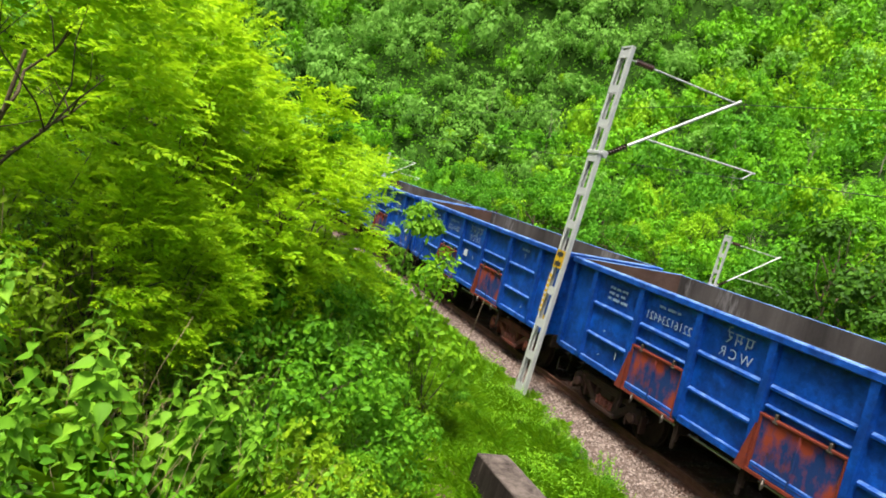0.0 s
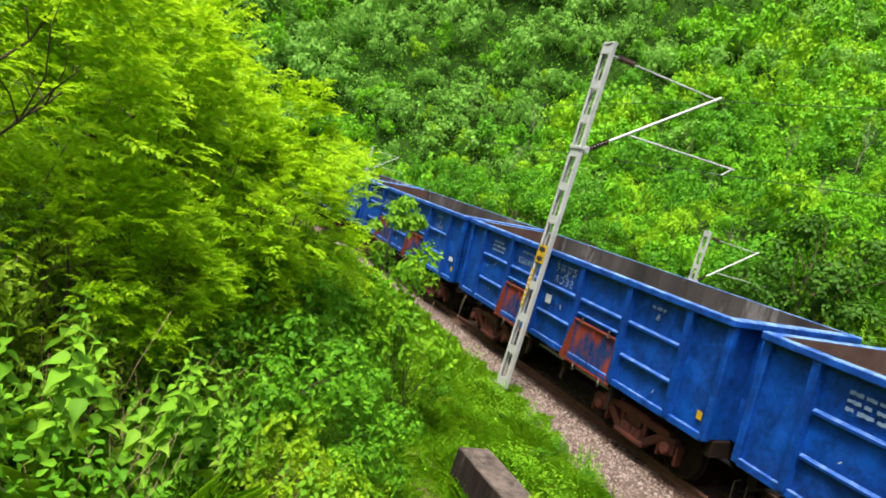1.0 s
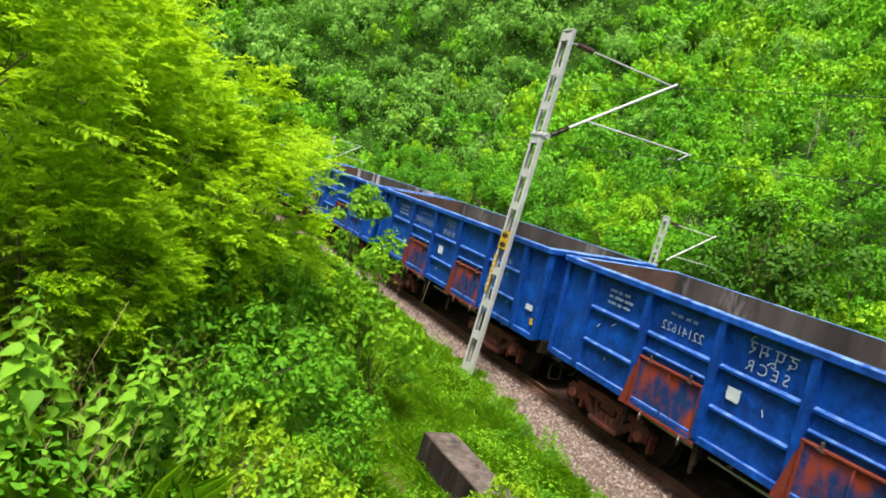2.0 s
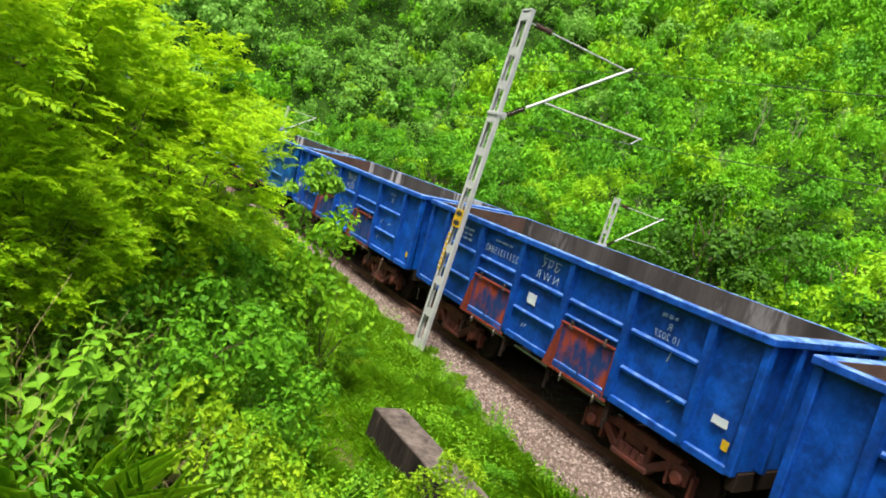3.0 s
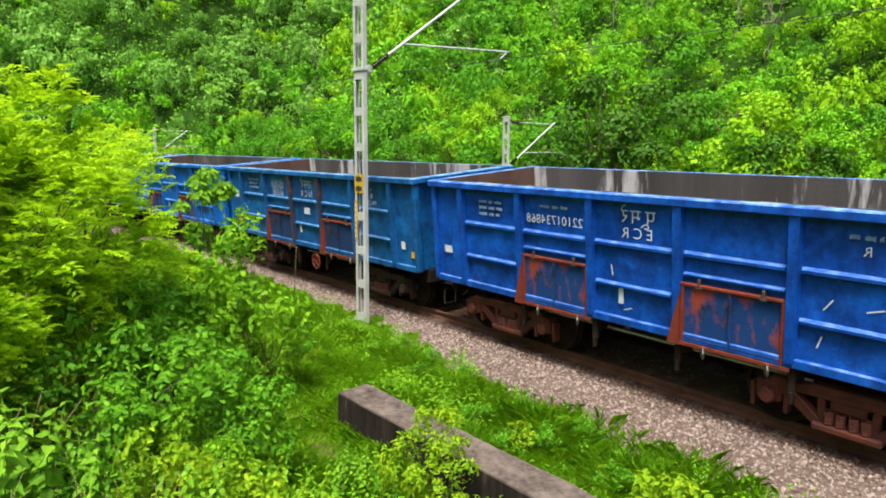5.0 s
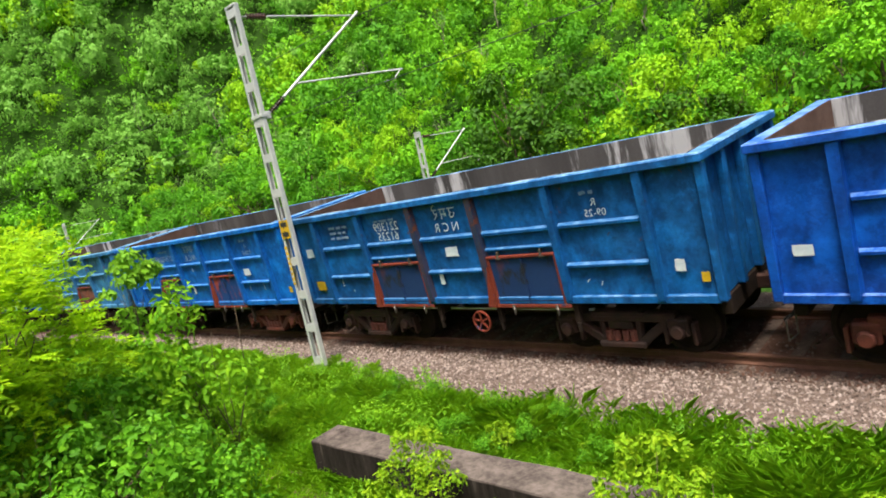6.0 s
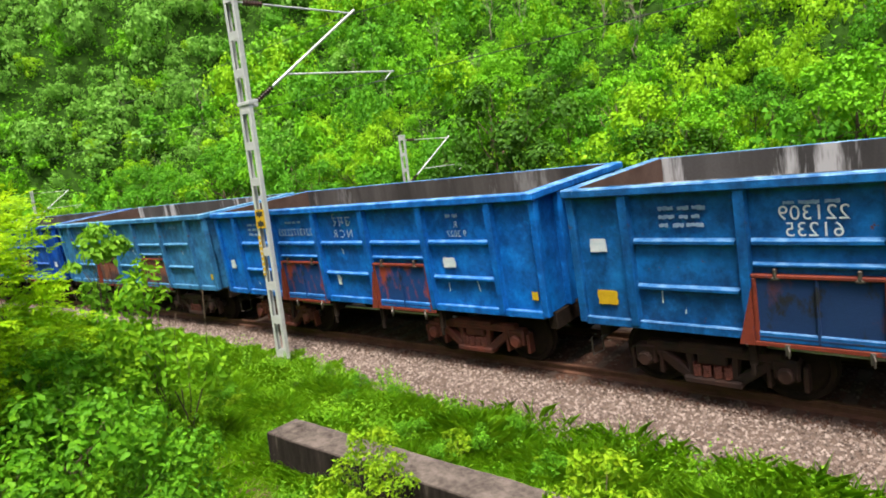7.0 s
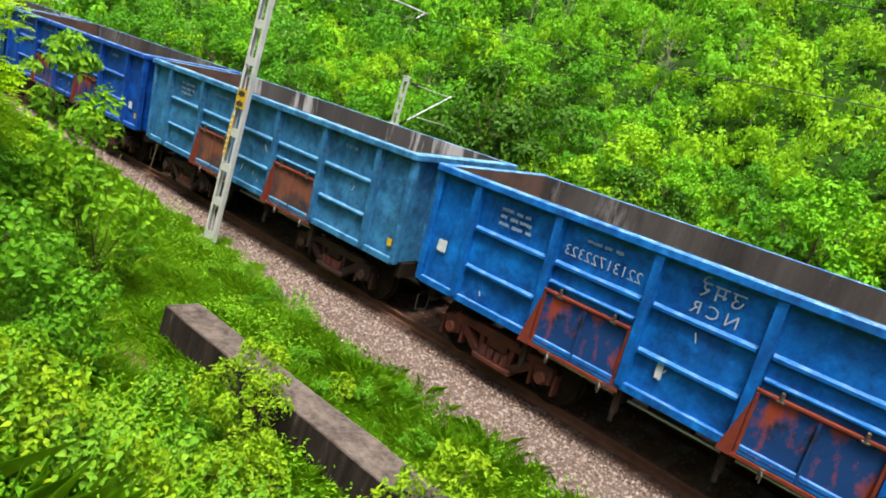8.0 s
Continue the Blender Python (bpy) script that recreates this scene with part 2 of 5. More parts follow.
# scrub green, darkened to hold the shade of gaps in the growth
SCRUB = surface("shaded_scrub", (0.009, 0.030, 0.003), (0.026, 0.068, 0.007), 1.2, 1.0, 0.0, 0.8, 9, None, None, 0.1)


# ---------------- mesh tools ----------------
class Shape:
    """Collects vertices and faces of one mesh."""

    def __init__(self):
        self.v, self.f = [], []

    def add(self, verts, faces):
        k = len(self.v)
        self.v += [tuple(p) for p in verts]
        self.f += [tuple(i + k for i in q) for q in faces]
        return self

    def box(self, x0, x1, y0, y1, z0, z1, ch=0.0):
        if ch <= 0:
            return self.add([(x, y, z) for x in (x0, x1) for y in (y0, y1) for z in (z0, z1)],
                            [(0, 1, 3, 2), (4, 6, 7, 5), (0, 4, 5, 1), (2, 3, 7, 6), (0, 2, 6, 4), (1, 5, 7, 3)])
        bm = bmesh.new()
        bmesh.ops.create_cube(bm, size=1)
        for q in bm.verts:
            q.co = (x1 if q.co.x > 0 else x0, y1 if q.co.y > 0 else y0, z1 if q.co.z > 0 else z0)
        bmesh.ops.bevel(bm, geom=list(bm.edges), offset=ch, segments=1, affect="EDGES", profile=0.5)
        return self.take(bm)

    def take(self, bm, m=None):
        if m is not None:
            bm.transform(m)
        bm.verts.index_update()
        self.add([q.co.copy() for q in bm.verts], [[q.index for q in fc.verts] for fc in bm.faces])
        bm.free()
        return self

    def beam(self, a, b, w, h, ch=0.0, up=(0, 1, 0)):
        """A bar from a to b, w wide along up and h across it."""
        a, b = Vector(a), Vector(b)
        d = (b - a).normalized()
        s = Vector(up).normalized()
        q = d.cross(s).normalized()
        s = q.cross(d)
        t = Shape().box(0, (b - a).length, -w / 2, w / 2, -h / 2, h / 2, ch)
        m = Matrix(((d.x, s.x, q.x, a.x), (d.y, s.y, q.y, a.y), (d.z, s.z, q.z, a.z), (0, 0, 0, 1)))
        return self.add([m @ Vector(p) for p in t.v], t.f)

    def tube(self, pts, r, sides=8, r2=None):
        pts = [Vector(p) for p in pts]
        r2 = r if r2 is None else r2
        k0 = len(self.v)
        for i, p in enumerate(pts):
            d = (pts[min(i + 1, len(pts) - 1)] - pts[max(i - 1, 0)]).normalized()
            s = d.cross(Vector((0, 0, 1)) if abs(d.z) < 0.9 else Vector((1, 0, 0))).normalized()
            q = d.cross(s)
            rr = r + (r2 - r) * i / max(1, len(pts) - 1)
            self.v += [tuple(p + (s * math.cos(a) + q * math.sin(a)) * rr) for a in (2 * math.pi * j / sides for j in range(sides))]
        for i in range(len(pts) - 1):
            for j in range(sides):
                a, b = k0 + i * sides + j, k0 + i * sides + (j + 1) % sides
                self.f.append((a, b, b + sides, a + sides))
        self.f.append(tuple(k0 + j for j in reversed(range(sides))))
        self.f.append(tuple(k0 + (len(pts) - 1) * sides + j for j in range(sides)))
        return self

    def lathe(self, profile, centre, axis="Y", sides=20):
        """Turns (radius, along) pairs round an axis through centre."""
        c = Vector(centre)
        k0 = len(self.v)
        for r, h in profile:
            for j in range(sides):
                a = 2 * math.pi * j / sides
                u, w = r * math.cos(a), r * math.sin(a)
                self.v.append(tuple(c + (Vector((u, h, w)) if axis == "Y" else Vector((u, w, h)) if axis == "Z" else Vector((h, u, w)))))
        for i in range(len(profile) - 1):
            for j in range(sides):
                a, b = k0 + i * sides + j, k0 + i * sides + (j + 1) % sides
                self.f.append((a, b, b + sides, a + sides))
        return self

    def mesh(self, name, material=None, shade=False):
        me = bpy.data.meshes.new(name)
        me.from_pydata(self.v, [], self.f)
        bm = bmesh.new()
        bm.from_mesh(me)
        bmesh.ops.recalc_face_normals(bm, faces=list(bm.faces))
        bm.to_mesh(me)
        bm.free()
        if shade:
            me.shade_smooth()
        me.materials.append(material)
        return me


def part(name, shape, material, parent=None, label="", shade=False, at=None):
    """Links a shape (or a finished mesh) as one object under a thing or a part."""
    me = shape.mesh(name, material, shade) if isinstance(shape, Shape) else shape
    ob = new(name, me)
    ob.parent = parent
    if at is not None:
        ob.matrix_basis = at
    if isinstance(shape, bpy.types.Mesh) and material is not None:
        ob.material_slots[0].link = "OBJECT"
        ob.material_slots[0].material = material
    if label:
        ob["label"] = label
    return ob


def cards(name, P, D, N, length, width, material, fold=0.15):
    """A mesh of many leaves: each a folded diamond from its base P along D with normal N."""
    n = len(P)
    S = np.cross(D, N)
    S /= np.linalg.norm(S, axis=1)[:, None] + 1e-9
    N2 = np.cross(S, D)
    L, Wd = np.broadcast_to(length, n)[:, None], np.broadcast_to(width, n)[:, None]
    mid = P + D * L * 0.45 + N2 * L * 0.0
    V = np.empty((n, 4, 3))
    V[:, 0], V[:, 2] = P, P + D * L - N2 * L * 0.12
    V[:, 1], V[:, 3] = mid + S * Wd / 2 + N2 * Wd * fold, mid - S * Wd / 2 + N2 * Wd * fold
    return quads(name, V.reshape(-1, 3), material)


def quads(name, V, material):
    n = len(V) // 4
    me = bpy.data.meshes.new(name)
    me.vertices.add(4 * n)
    me.vertices.foreach_set("co", np.ascontiguousarray(V, dtype=np.float32).ravel())
    tri = (np.arange(n)[:, None] * 4 + np.array([0, 1, 2, 0, 2, 3])).ravel().astype(np.int32)
    me.loops.add(6 * n)
    me.loops.foreach_set("vertex_index", tri)
    me.polygons.add(2 * n)
    me.polygons.foreach_set("loop_start", np.arange(0, 6 * n, 3, dtype=np.int32))
    me.update(calc_edges=True)
    me.materials.append(material)
    return me


def unit(a):
    return a / (np.linalg.norm(a, axis=1)[:, None] + 1e-9)


# ---------------- ground ----------------
def build_ground():
    xs = np.unique(np.concatenate([np.linspace(-260, -40, 56), np.linspace(-40, 32, 145), np.linspace(32, 260, 50)]))
    ys = np.unique(np.concatenate([np.linspace(-240, -14, 40), np.linspace(-14, 8, 89), np.linspace(8, 60, 40), np.linspace(60, 320, 50)]))
    X, Y = np.meshgrid(xs, ys)
    Z = ground_z(X, Y)
    V = np.stack([X, Y, Z], -1).reshape(-1, 3)
    c = len(xs)
    me = bpy.data.meshes.new("ground")
    me.from_pydata(V.tolist(), [], [(j * c + i, j * c + i + 1, (j + 1) * c + i + 1, (j + 1) * c + i) for j in range(len(ys) - 1) for i in range(c - 1)])
    me.shade_smooth()
    me.materials.append(EARTH)
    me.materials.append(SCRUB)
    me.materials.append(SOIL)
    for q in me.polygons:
        # scrub ground coloured dark for the shade between crowns and under bank shrubs
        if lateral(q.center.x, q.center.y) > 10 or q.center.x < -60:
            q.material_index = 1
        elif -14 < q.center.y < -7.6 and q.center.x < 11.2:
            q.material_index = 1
        elif math.hypot(q.center.x - 7.3, q.center.y + 4.7) < 1.0:
            q.material_index = 2
    tagged(new("ground", me), "grassy earth bank, railway bed and green hillside", "ground", kind="structure")


build_ground()


def along(u, y, z):
    return track_pose(u) @ Vector((u * 0, y, z))


def sweep(profile, u0, u1, step, closed=True):
    """A strip along the curved track from a cross-section of (y, z)."""
    s = Shape()
    n = int(round((u1 - u0) / step)) + 1
    k = len(profile)
    for i in range(n):
        m = track_pose(u0 + (u1 - u0) * i / (n - 1))
        s.v += [tuple(m @ Vector((0, y, z + RISE))) for y, z in profile]
    for i in range(n - 1):
        for j in range(k if closed else k - 1):
            a, b = i * k + j, i * k + (j + 1) % k
            s.f.append((a, b, b + k, a + k))
    if closed:
        s.f += [tuple(range(k)), tuple((n - 1) * k + j for j in range(k))]
    return s


RAIL = [(-0.068, -0.156), (0.068, -0.156), (0.068, -0.142), (0.012, -0.122), (0.010, -0.05), (0.036, -0.034), (0.034, -0.004), (0.026, 0.0), (-0.026, 0.0), (-0.034, -0.004), (-0.036, -0.034), (-0.010, -0.05), (-0.012, -0.122), (-0.068, -0.142)]


def build_track():
    bed = sweep([(-1.7, -0.42), (-1.1, -0.27), (-0.5, -0.175), (3.75, -0.175), (4.9, -0.7)], -75, 45, 1.5, False)
    tagged(new("ballast_bed", bed.mesh("ballast_bed", STONES, True)), "pinkish grey crushed stone bed under the railway track", "ballast", kind="structure")
    oily = sweep([(0.22, -0.19), (0.36, -0.161), (2.90, -0.161), (3.1, -0.19)], -75, 45, 1.5, False)
    tagged(new("track_bed", oily.mesh("track_bed", OILY, True)), "dark brown dust-caked stone bed between the rails", "ballast", kind="structure")
    for y in (0.75, 2.5):
        tagged(new("rail", sweep([(a + y, b) for a, b in RAIL], -75, 45, 1.0).mesh("rail", RAIL_RUST)), "rusty brown steel rail on concrete sleepers", "rail", "rails of the track", "structure")
    s = Shape()
    s.add([(-0.12, 0.30, -0.36), (0.12, 0.30, -0.36), (0.12, 2.95, -0.36), (-0.12, 2.95, -0.36), (-0.09, 0.30, -0.158), (0.09, 0.30, -0.158), (0.09, 2.95, -0.158), (-0.09, 2.95, -0.158)],
          [(0, 1, 2, 3), (4, 7, 6, 5), (0, 4, 5, 1), (1, 5, 6, 2), (2, 6, 7, 3), (3, 7, 4, 0)])
    first = tagged(new("sleeper", s.mesh("sleeper", SLEEPER)), "dusty brown concrete sleeper under the rails", "sleeper", "sleepers of the track", "structure")
    us = np.arange(-45, 36, 0.65)
    up = Matrix.Translation((0, 0, RISE))
    first.matrix_basis = track_pose(us[0]) @ up
    for u in us[1:]:
        copy_thing(first, track_pose(u) @ up)
    # loose stones on the shoulder, and dust-caked ones beside the rails
    base = np.array([(1, 0, -0.2), (-0.5, 0.9, -0.2), (-0.5, -0.9, -0.2), (0.1, 0.1, 0.9), (-0.9, 0.2, 0.4), (0.6, -0.6, 0.5)])
    tris = [(0, 1, 3), (1, 4, 3), (1, 2, 4), (2, 5, 3), (2, 3, 4), (0, 3, 5), (0, 5, 2)]
    rng = np.random.default_rng(5)
    for name, n, lo, hi, tones, lab in (
            ("ballast_stones", 34000, -1.45, 0.36, ((0.060, 0.042, 0.035), (0.155, 0.115, 0.100), (0.255, 0.205, 0.187)), "loose pinkish grey crushed stones beside the rails"),
            ("dusty_stones", 13000, 0.02, 2.9, ((0.034, 0.021, 0.016), (0.066, 0.042, 0.032), (0.105, 0.072, 0.057)), "dark brown dust-caked stones between the rails")):
        u, y = rng.uniform(-14, 22, n), rng.uniform(lo, hi, n)
        if hi < 1:
            y = np.where(rng.random(n) < 0.05, rng.uniform(3.1, 3.7, n), y)
        else:
            y = np.where(rng.random(n) < 0.4, rng.triangular(0.02, 0.45, 0.62, n), y)
        verts = np.empty((n, 6, 3))
        for i in range(n):
            zz = -0.160 if y[i] > 0.3 else -0.168 if y[i] > -0.5 else -0.168 - 0.158 * (-0.5 - y[i]) if y[i] > -1.1 else -0.263 - 0.25 * (-1.1 - y[i])
            p = track_pose(u[i]) @ Vector((0, y[i], zz + RISE))
            a = rng.uniform(0, 6.28)
            c_, s_ = math.cos(a), math.sin(a)
            b = base * rng.uniform(0.55, 1.3, (6, 3)) * rng.uniform(0.013, 0.038)
            verts[i] = np.stack([b[:, 0] * c_ - b[:, 1] * s_, b[:, 0] * s_ + b[:, 1] * c_, b[:, 2]], 1) + np.array(p)
        me = bpy.data.meshes.new(name)
        me.from_pydata(verts.reshape(-1, 3).tolist(), [], (np.arange(n)[:, None, None] * 6 + np.array(tris)[None]).reshape(-1, 3).tolist())
        m, nn, l, p = nodes_of(name)
        geo = nn.new("ShaderNodeNewGeometry")
        l.new(ramp(nn, l, geo.outputs["Random Per Island"], [(0.0, tones[0]), (0.5, tones[1]), (1.0, tones[2])]), p.inputs["Base Color"])
        p.inputs["Roughness"].default_value = 0.9
        me.materials.append(m)
        tagged(new(name, me), lab, "ballast", kind="stuff")


build_track()


# ---------------- wagons ----------------
CACHE = {}


def cached(key, make, shade=False):
    if key not in CACHE:
        CACHE[key] = make().mesh(key, None, shade)
    return CACHE[key]


def panel_shape(x0, x1, z0, z1, y, depth, seed, nx=48, nz=12):
    """A dented steel plate with thickness, facing the camera's side."""
    s = Shape()
    for j in range(nz + 1):
        for i in range(nx + 1):
            x, z = x0 + (x1 - x0) * i / nx, z0 + (z1 - z0) * j / nz
            d = noise.noise(Vector((x * 1.1 + seed, z * 1.3, seed))) * 0.030 + noise.noise(Vector((x * 3.0, z * 3.0, seed + 5))) * 0.006
            s.v.append((x, y + min(d, 0.012), z))
    w = nx + 1
    for j in range(nz):
        for i in range(nx):
            a = j * w + i
            s.f.append((a, a + 1, a + w + 1, a + w))
    return s


def post_shape(h):
    s = Shape()
    w, t = 0.085, 0.115
    s.add([(-w, t, 0), (w, t, 0), (w, t, h), (-w, t, h), (-w * 0.62, 0.012, 0.03), (w * 0.62, 0.012, 0.03), (w * 0.8, 0.0, h), (-w * 0.8, 0.0, h)],
          [(4, 5, 6, 7), (0, 4, 7, 3), (5, 1, 2, 6), (0, 1, 5, 4), (7, 6, 2, 3), (0, 3, 2, 1)])
    return s


def rib_shape(length, h=0.055, d=0.075):
    return Shape().add([(0, 0.115, -h), (length, 0.115, -h), (length, 0.115, h), (0, 0.115, h), (0.02, 0.115 - d, -h * 0.5), (length - 0.02, 0.115 - d, -h * 0.5), (length - 0.02, 0.115 - d, h * 0.35), (0.02, 0.115 - d, h * 0.35)],
                       [(4, 5, 6, 7), (0, 4, 7, 3), (5, 1, 2, 6), (0, 1, 5, 4), (7, 6, 2, 3), (0, 3, 2, 1)])


def wheel_shape(side):
    s = 1 if side > 0 else -1
    prof = [(0.09, -0.09), (0.13, -0.09), (0.13, -0.03), (0.41, -0.02), (0.44, -0.07), (0.505, -0.07), (0.505, 0.035), (0.535, 0.04), (0.535, 0.065), (0.44, 0.065), (0.41, 0.03), (0.13, 0.04), (0.13, 0.09), (0.09, 0.09)]
    return Shape().lathe([(r, h * s) for r, h in prof], (0, 0, 0), "Y", 28)


def side_frame_shape(near):
    s = Shape()
    y = 0.37
    s.beam((-0.98, y, 0.74), (0.98, y, 0.74), 0.17, 0.15, 0.02)
    s.beam((-0.46, y, 0.80), (0.46, y, 0.80), 0.20, 0.10, 0.02)
    for q in (-1, 1):
        s.beam((q * 0.84, y, 0.68), (q * 0.34, y, 0.30), 0.15, 0.15, 0.02)
        s.beam((q * 0.34, y, 0.72), (q * 0.30, y, 0.30), 0.14, 0.10, 0.02)
        s.box(q * 1.0 - 0.17, q * 1.0 + 0.17, y - 0.11, y + 0.1, 0.44, 0.74, 0.03)
        s.box(q * 1.0 - 0.26, q * 1.0 - 0.20, y - 0.08, y + 0.08, 0.30, 0.66, 0.01)
        s.box(q * 1.0 + 0.20, q * 1.0 + 0.26, y - 0.08, y + 0.08, 0.30, 0.66, 0.01)
    s.box(-0.42, 0.42, y - 0.13, y + 0.10, 0.22, 0.33, 0.025)
    return s


def spring_shape():
    s = Shape()
    pts = [(0.055 * math.cos(a), 0.055 * math.sin(a), 0.035 * a / 6.283) for a in np.linspace(0, 6.283 * 5.5, 40)]
    return s.tube(pts, 0.018, 4)


def axle_cap_shape():
    return Shape().lathe([(0.0, -0.05), (0.09, -0.05), (0.115, -0.02), (0.115, 0.03), (0.13, 0.04), (0.13, 0.08), (0.0, 0.08)], (0, 0, 0), "Y", 16)


def text_mesh(text, size, spacing=1.0):
    """Lettering turned the wrong way round, as it reads in this flipped view."""
    cu = bpy.data.curves.new("lettering", "FONT")
    cu.body, cu.size, cu.align_x, cu.align_y, cu.space_character, cu.offset = text, size, "CENTER", "CENTER", spacing, -0.001
    cu.resolution_u = 3
    ob = new("lettering", cu)
    bpy.context.view_layer.update()
    me = bpy.data.meshes.new_from_object(ob.evaluated_get(bpy.context.evaluated_depsgraph_get()))
    bpy.data.objects.remove(ob)
    # one mesh a letter: split into connected pieces
    bm = bmesh.new()
    bm.from_mesh(me)
    seen, letters = set(), []
    for start in bm.faces:
        if start in seen:
            continue
        stack, piece = [start], []
        seen.add(start)
        while stack:
            fc = stack.pop()
            piece.append(fc)
            for e in fc.edges:
                for o in e.link_faces:
                    if o not in seen:
                        seen.add(o)
                        stack.append(o)
        s = Shape()
        index = {}
        for fc in piece:
            for q in fc.verts:
                if q not in index:
                    index[q] = len(s.v)
                    s.v.append((-q.co.x, 0.0, q.co.y))
            s.f.append(tuple(index[q] for q in fc.verts))
        letters.append(s.mesh("letter"))
    bm.free()
    return letters


def word_bars(w, h, seed):
    """A line of stencilling too faint to read: a few word-long uneven bars, one mesh each."""
    rng, made = random.Random(seed), []
    x, end = -w / 2, w / 2 * rng.uniform(0.5, 1.0)
    while x < end - 0.04:
        word, s = min(rng.uniform(0.14, 0.34) * w, end - x), Shape()
        n = max(3, int(word / 0.03))
        low = [(x + word * i / n, -h / 2 * rng.uniform(0.45, 1.0)) for i in range(n + 1)]
        s.v = [(q, -0.003, z) for q, z in low] + [(q, -0.003, h / 2 * rng.uniform(0.45, 1.0)) for q, _ in low]
        s.f = [(i, i + 1, n + 2 + i, n + 1 + i) for i in range(n)]
        made.append(s.mesh("stencil_bar"))
        x += word + rng.uniform(0.03, 0.07)
    return made


def patch_shape(w, h, seed):
    """A torn paper label or paint patch."""
    rng, s = random.Random(seed), Shape()
    ring = []
    for a, b in (((-1, -1), (1, -1)), ((1, -1), (1, 1)), ((1, 1), (-1, 1)), ((-1, 1), (-1, -1))):
        for i in range(4):
            q = i / 4
            j = rng.uniform(0.86, 1.0)
            ring.append(((a[0] + (b[0] - a[0]) * q) * j * w / 2, (a[1] + (b[1] - a[1]) * q) * j * h / 2))
    n = len(ring)
    s.add([(x, -0.004, z) for x, z in ring] + [(x, 0.0, z) for x, z in ring], [tuple(range(n)), tuple(reversed(range(n, 2 * n)))] + [(i, (i + 1) % n, n + (i + 1) % n, n + i) for i in range(n)])
    return s


def build_wagon(k, blue, rim_mat, lining, bogie_mat, door_tone, label, zone="", hindi="", number=(), date=(), handwheel=False):
    w = tagged(new("wagon"), label, "freight wagon", "wagons of the goods train")
    w.empty_display_size = 0.5
    seed = k * 7.3
    flat = Matrix.Identity(4)
    flip = Matrix.Translation((BODY, WIDE, 0)) @ Matrix.Rotation(math.pi, 4, "Z")   # the far side repeats the near one
    for m in (flat, flip):
        part("side_panel", cached("side_panel", lambda: panel_shape(0.02, BODY - 0.02, LOW, TOP - 0.1, 0.115, 0.01, 3.1), True), blue, w, at=m)
        for x in POSTS:
            part("post", cached("post", lambda: post_shape(TOP - LOW - 0.12)), RUSTED_BLUE if handwheel and x in (P3, BODY - P3) else blue, w, at=m @ Matrix.Translation((x, 0, LOW)))
        for i in range(5):
            a, b = POSTS[i] + 0.085, POSTS[i + 1] - 0.085
            key = "rib" if i != 2 else "rib_middle"
            for z, thick in ((2.60, 0.05), (1.92 if i % 2 == 0 else 2.30, 0.045 if i % 2 == 0 else 0.03)):
                part("rib", cached(f"{key}{i % 2}{thick}", lambda: rib_shape(b - a, thick)), blue, w, at=m @ Matrix.Translation((a, 0, z)))
        part("top_rail", cached("top_rail", lambda: Shape().box(-0.03, BODY + 0.03, -0.03, 0.13, TOP - 0.13, TOP, 0.018)), rim_mat, w, at=m)
        part("bottom_rail", cached("bottom_rail", lambda: Shape().box(0.0, BODY, 0.045, 0.13, LOW - 0.03, LOW + 0.10, 0.012)), blue, w, at=m)
        part("lining", cached("lining", lambda: Shape().box(0.1, BODY - 0.1, 0.135, 0.16, LOW, TOP + 0.004)), lining, w, at=m)
        # two bottom doors on each side
        for a in (P2, BODY - P3):
            b = a + (P3 - P2)
            d = part("door", cached("door", lambda: panel_shape(0.11, P3 - P2 - 0.11, 1.25, 2.14, 0.075, 0.01, 9.4, 10, 6)), door_tone, w, at=m @ Matrix.Translation((a, 0, 0)))
            wd = P3 - P2
            part("frame", cached("door_frame", lambda: Shape().box(0.06, wd - 0.06, 0.03, 0.12, 2.13, 2.18, 0.01).box(0.07, 0.12, 0.03, 0.12, 1.26, 2.13, 0.01).box(wd - 0.12, wd - 0.07, 0.03, 0.12, 1.26, 2.13, 0.01).box(-0.02, wd + 0.02, 0.025, 0.044, 1.20, 1.262, 0.006)), DOOR_RED, d)
            part("gusset", cached("door_gusset", lambda: Shape().add([(-0.13, 0.0, 1.21), (0.066, 0.0, 1.21), (0.066, 0.0, 2.0), (-0.13, 0.042, 1.21), (0.066, 0.042, 1.21), (0.066, 0.1, 2.0)], [(0, 1, 2), (3, 5, 4), (0, 3, 4, 1), (1, 4, 5, 2), (2, 5, 3, 0)])), DOOR_RED, d)
            part("divider", cached("door_divider", lambda: Shape().box(wd / 2 - 0.018, wd / 2 + 0.018, 0.04, 0.08, 1.27, 2.12, 0.006).box(0.12, wd - 0.12, 0.042, 0.07, 1.31, 1.345, 0.006)), door_tone, d)
            for q in (0.36, wd - 0.36):
                part("hinge", cached("hinge", lambda: Shape().box(-0.022, 0.022, 0.02, 0.10, 2.14, 2.26, 0.01).box(-0.05, 0.05, 0.025, 0.08, 2.11, 2.15, 0.01)), STEEL, d, at=Matrix.Translation((q, 0, 0)))
                part("latch", cached("latch", lambda: Shape().box(-0.03, 0.03, 0.0, 0.024, 1.10, 1.26, 0.006).tube([(0, 0.01, 1.24), (0.03, -0.03, 1.18), (0.02, -0.02, 1.08)], 0.012, 5)), STEEL, d, at=Matrix.Translation((q + 0.1, 0, 0)))
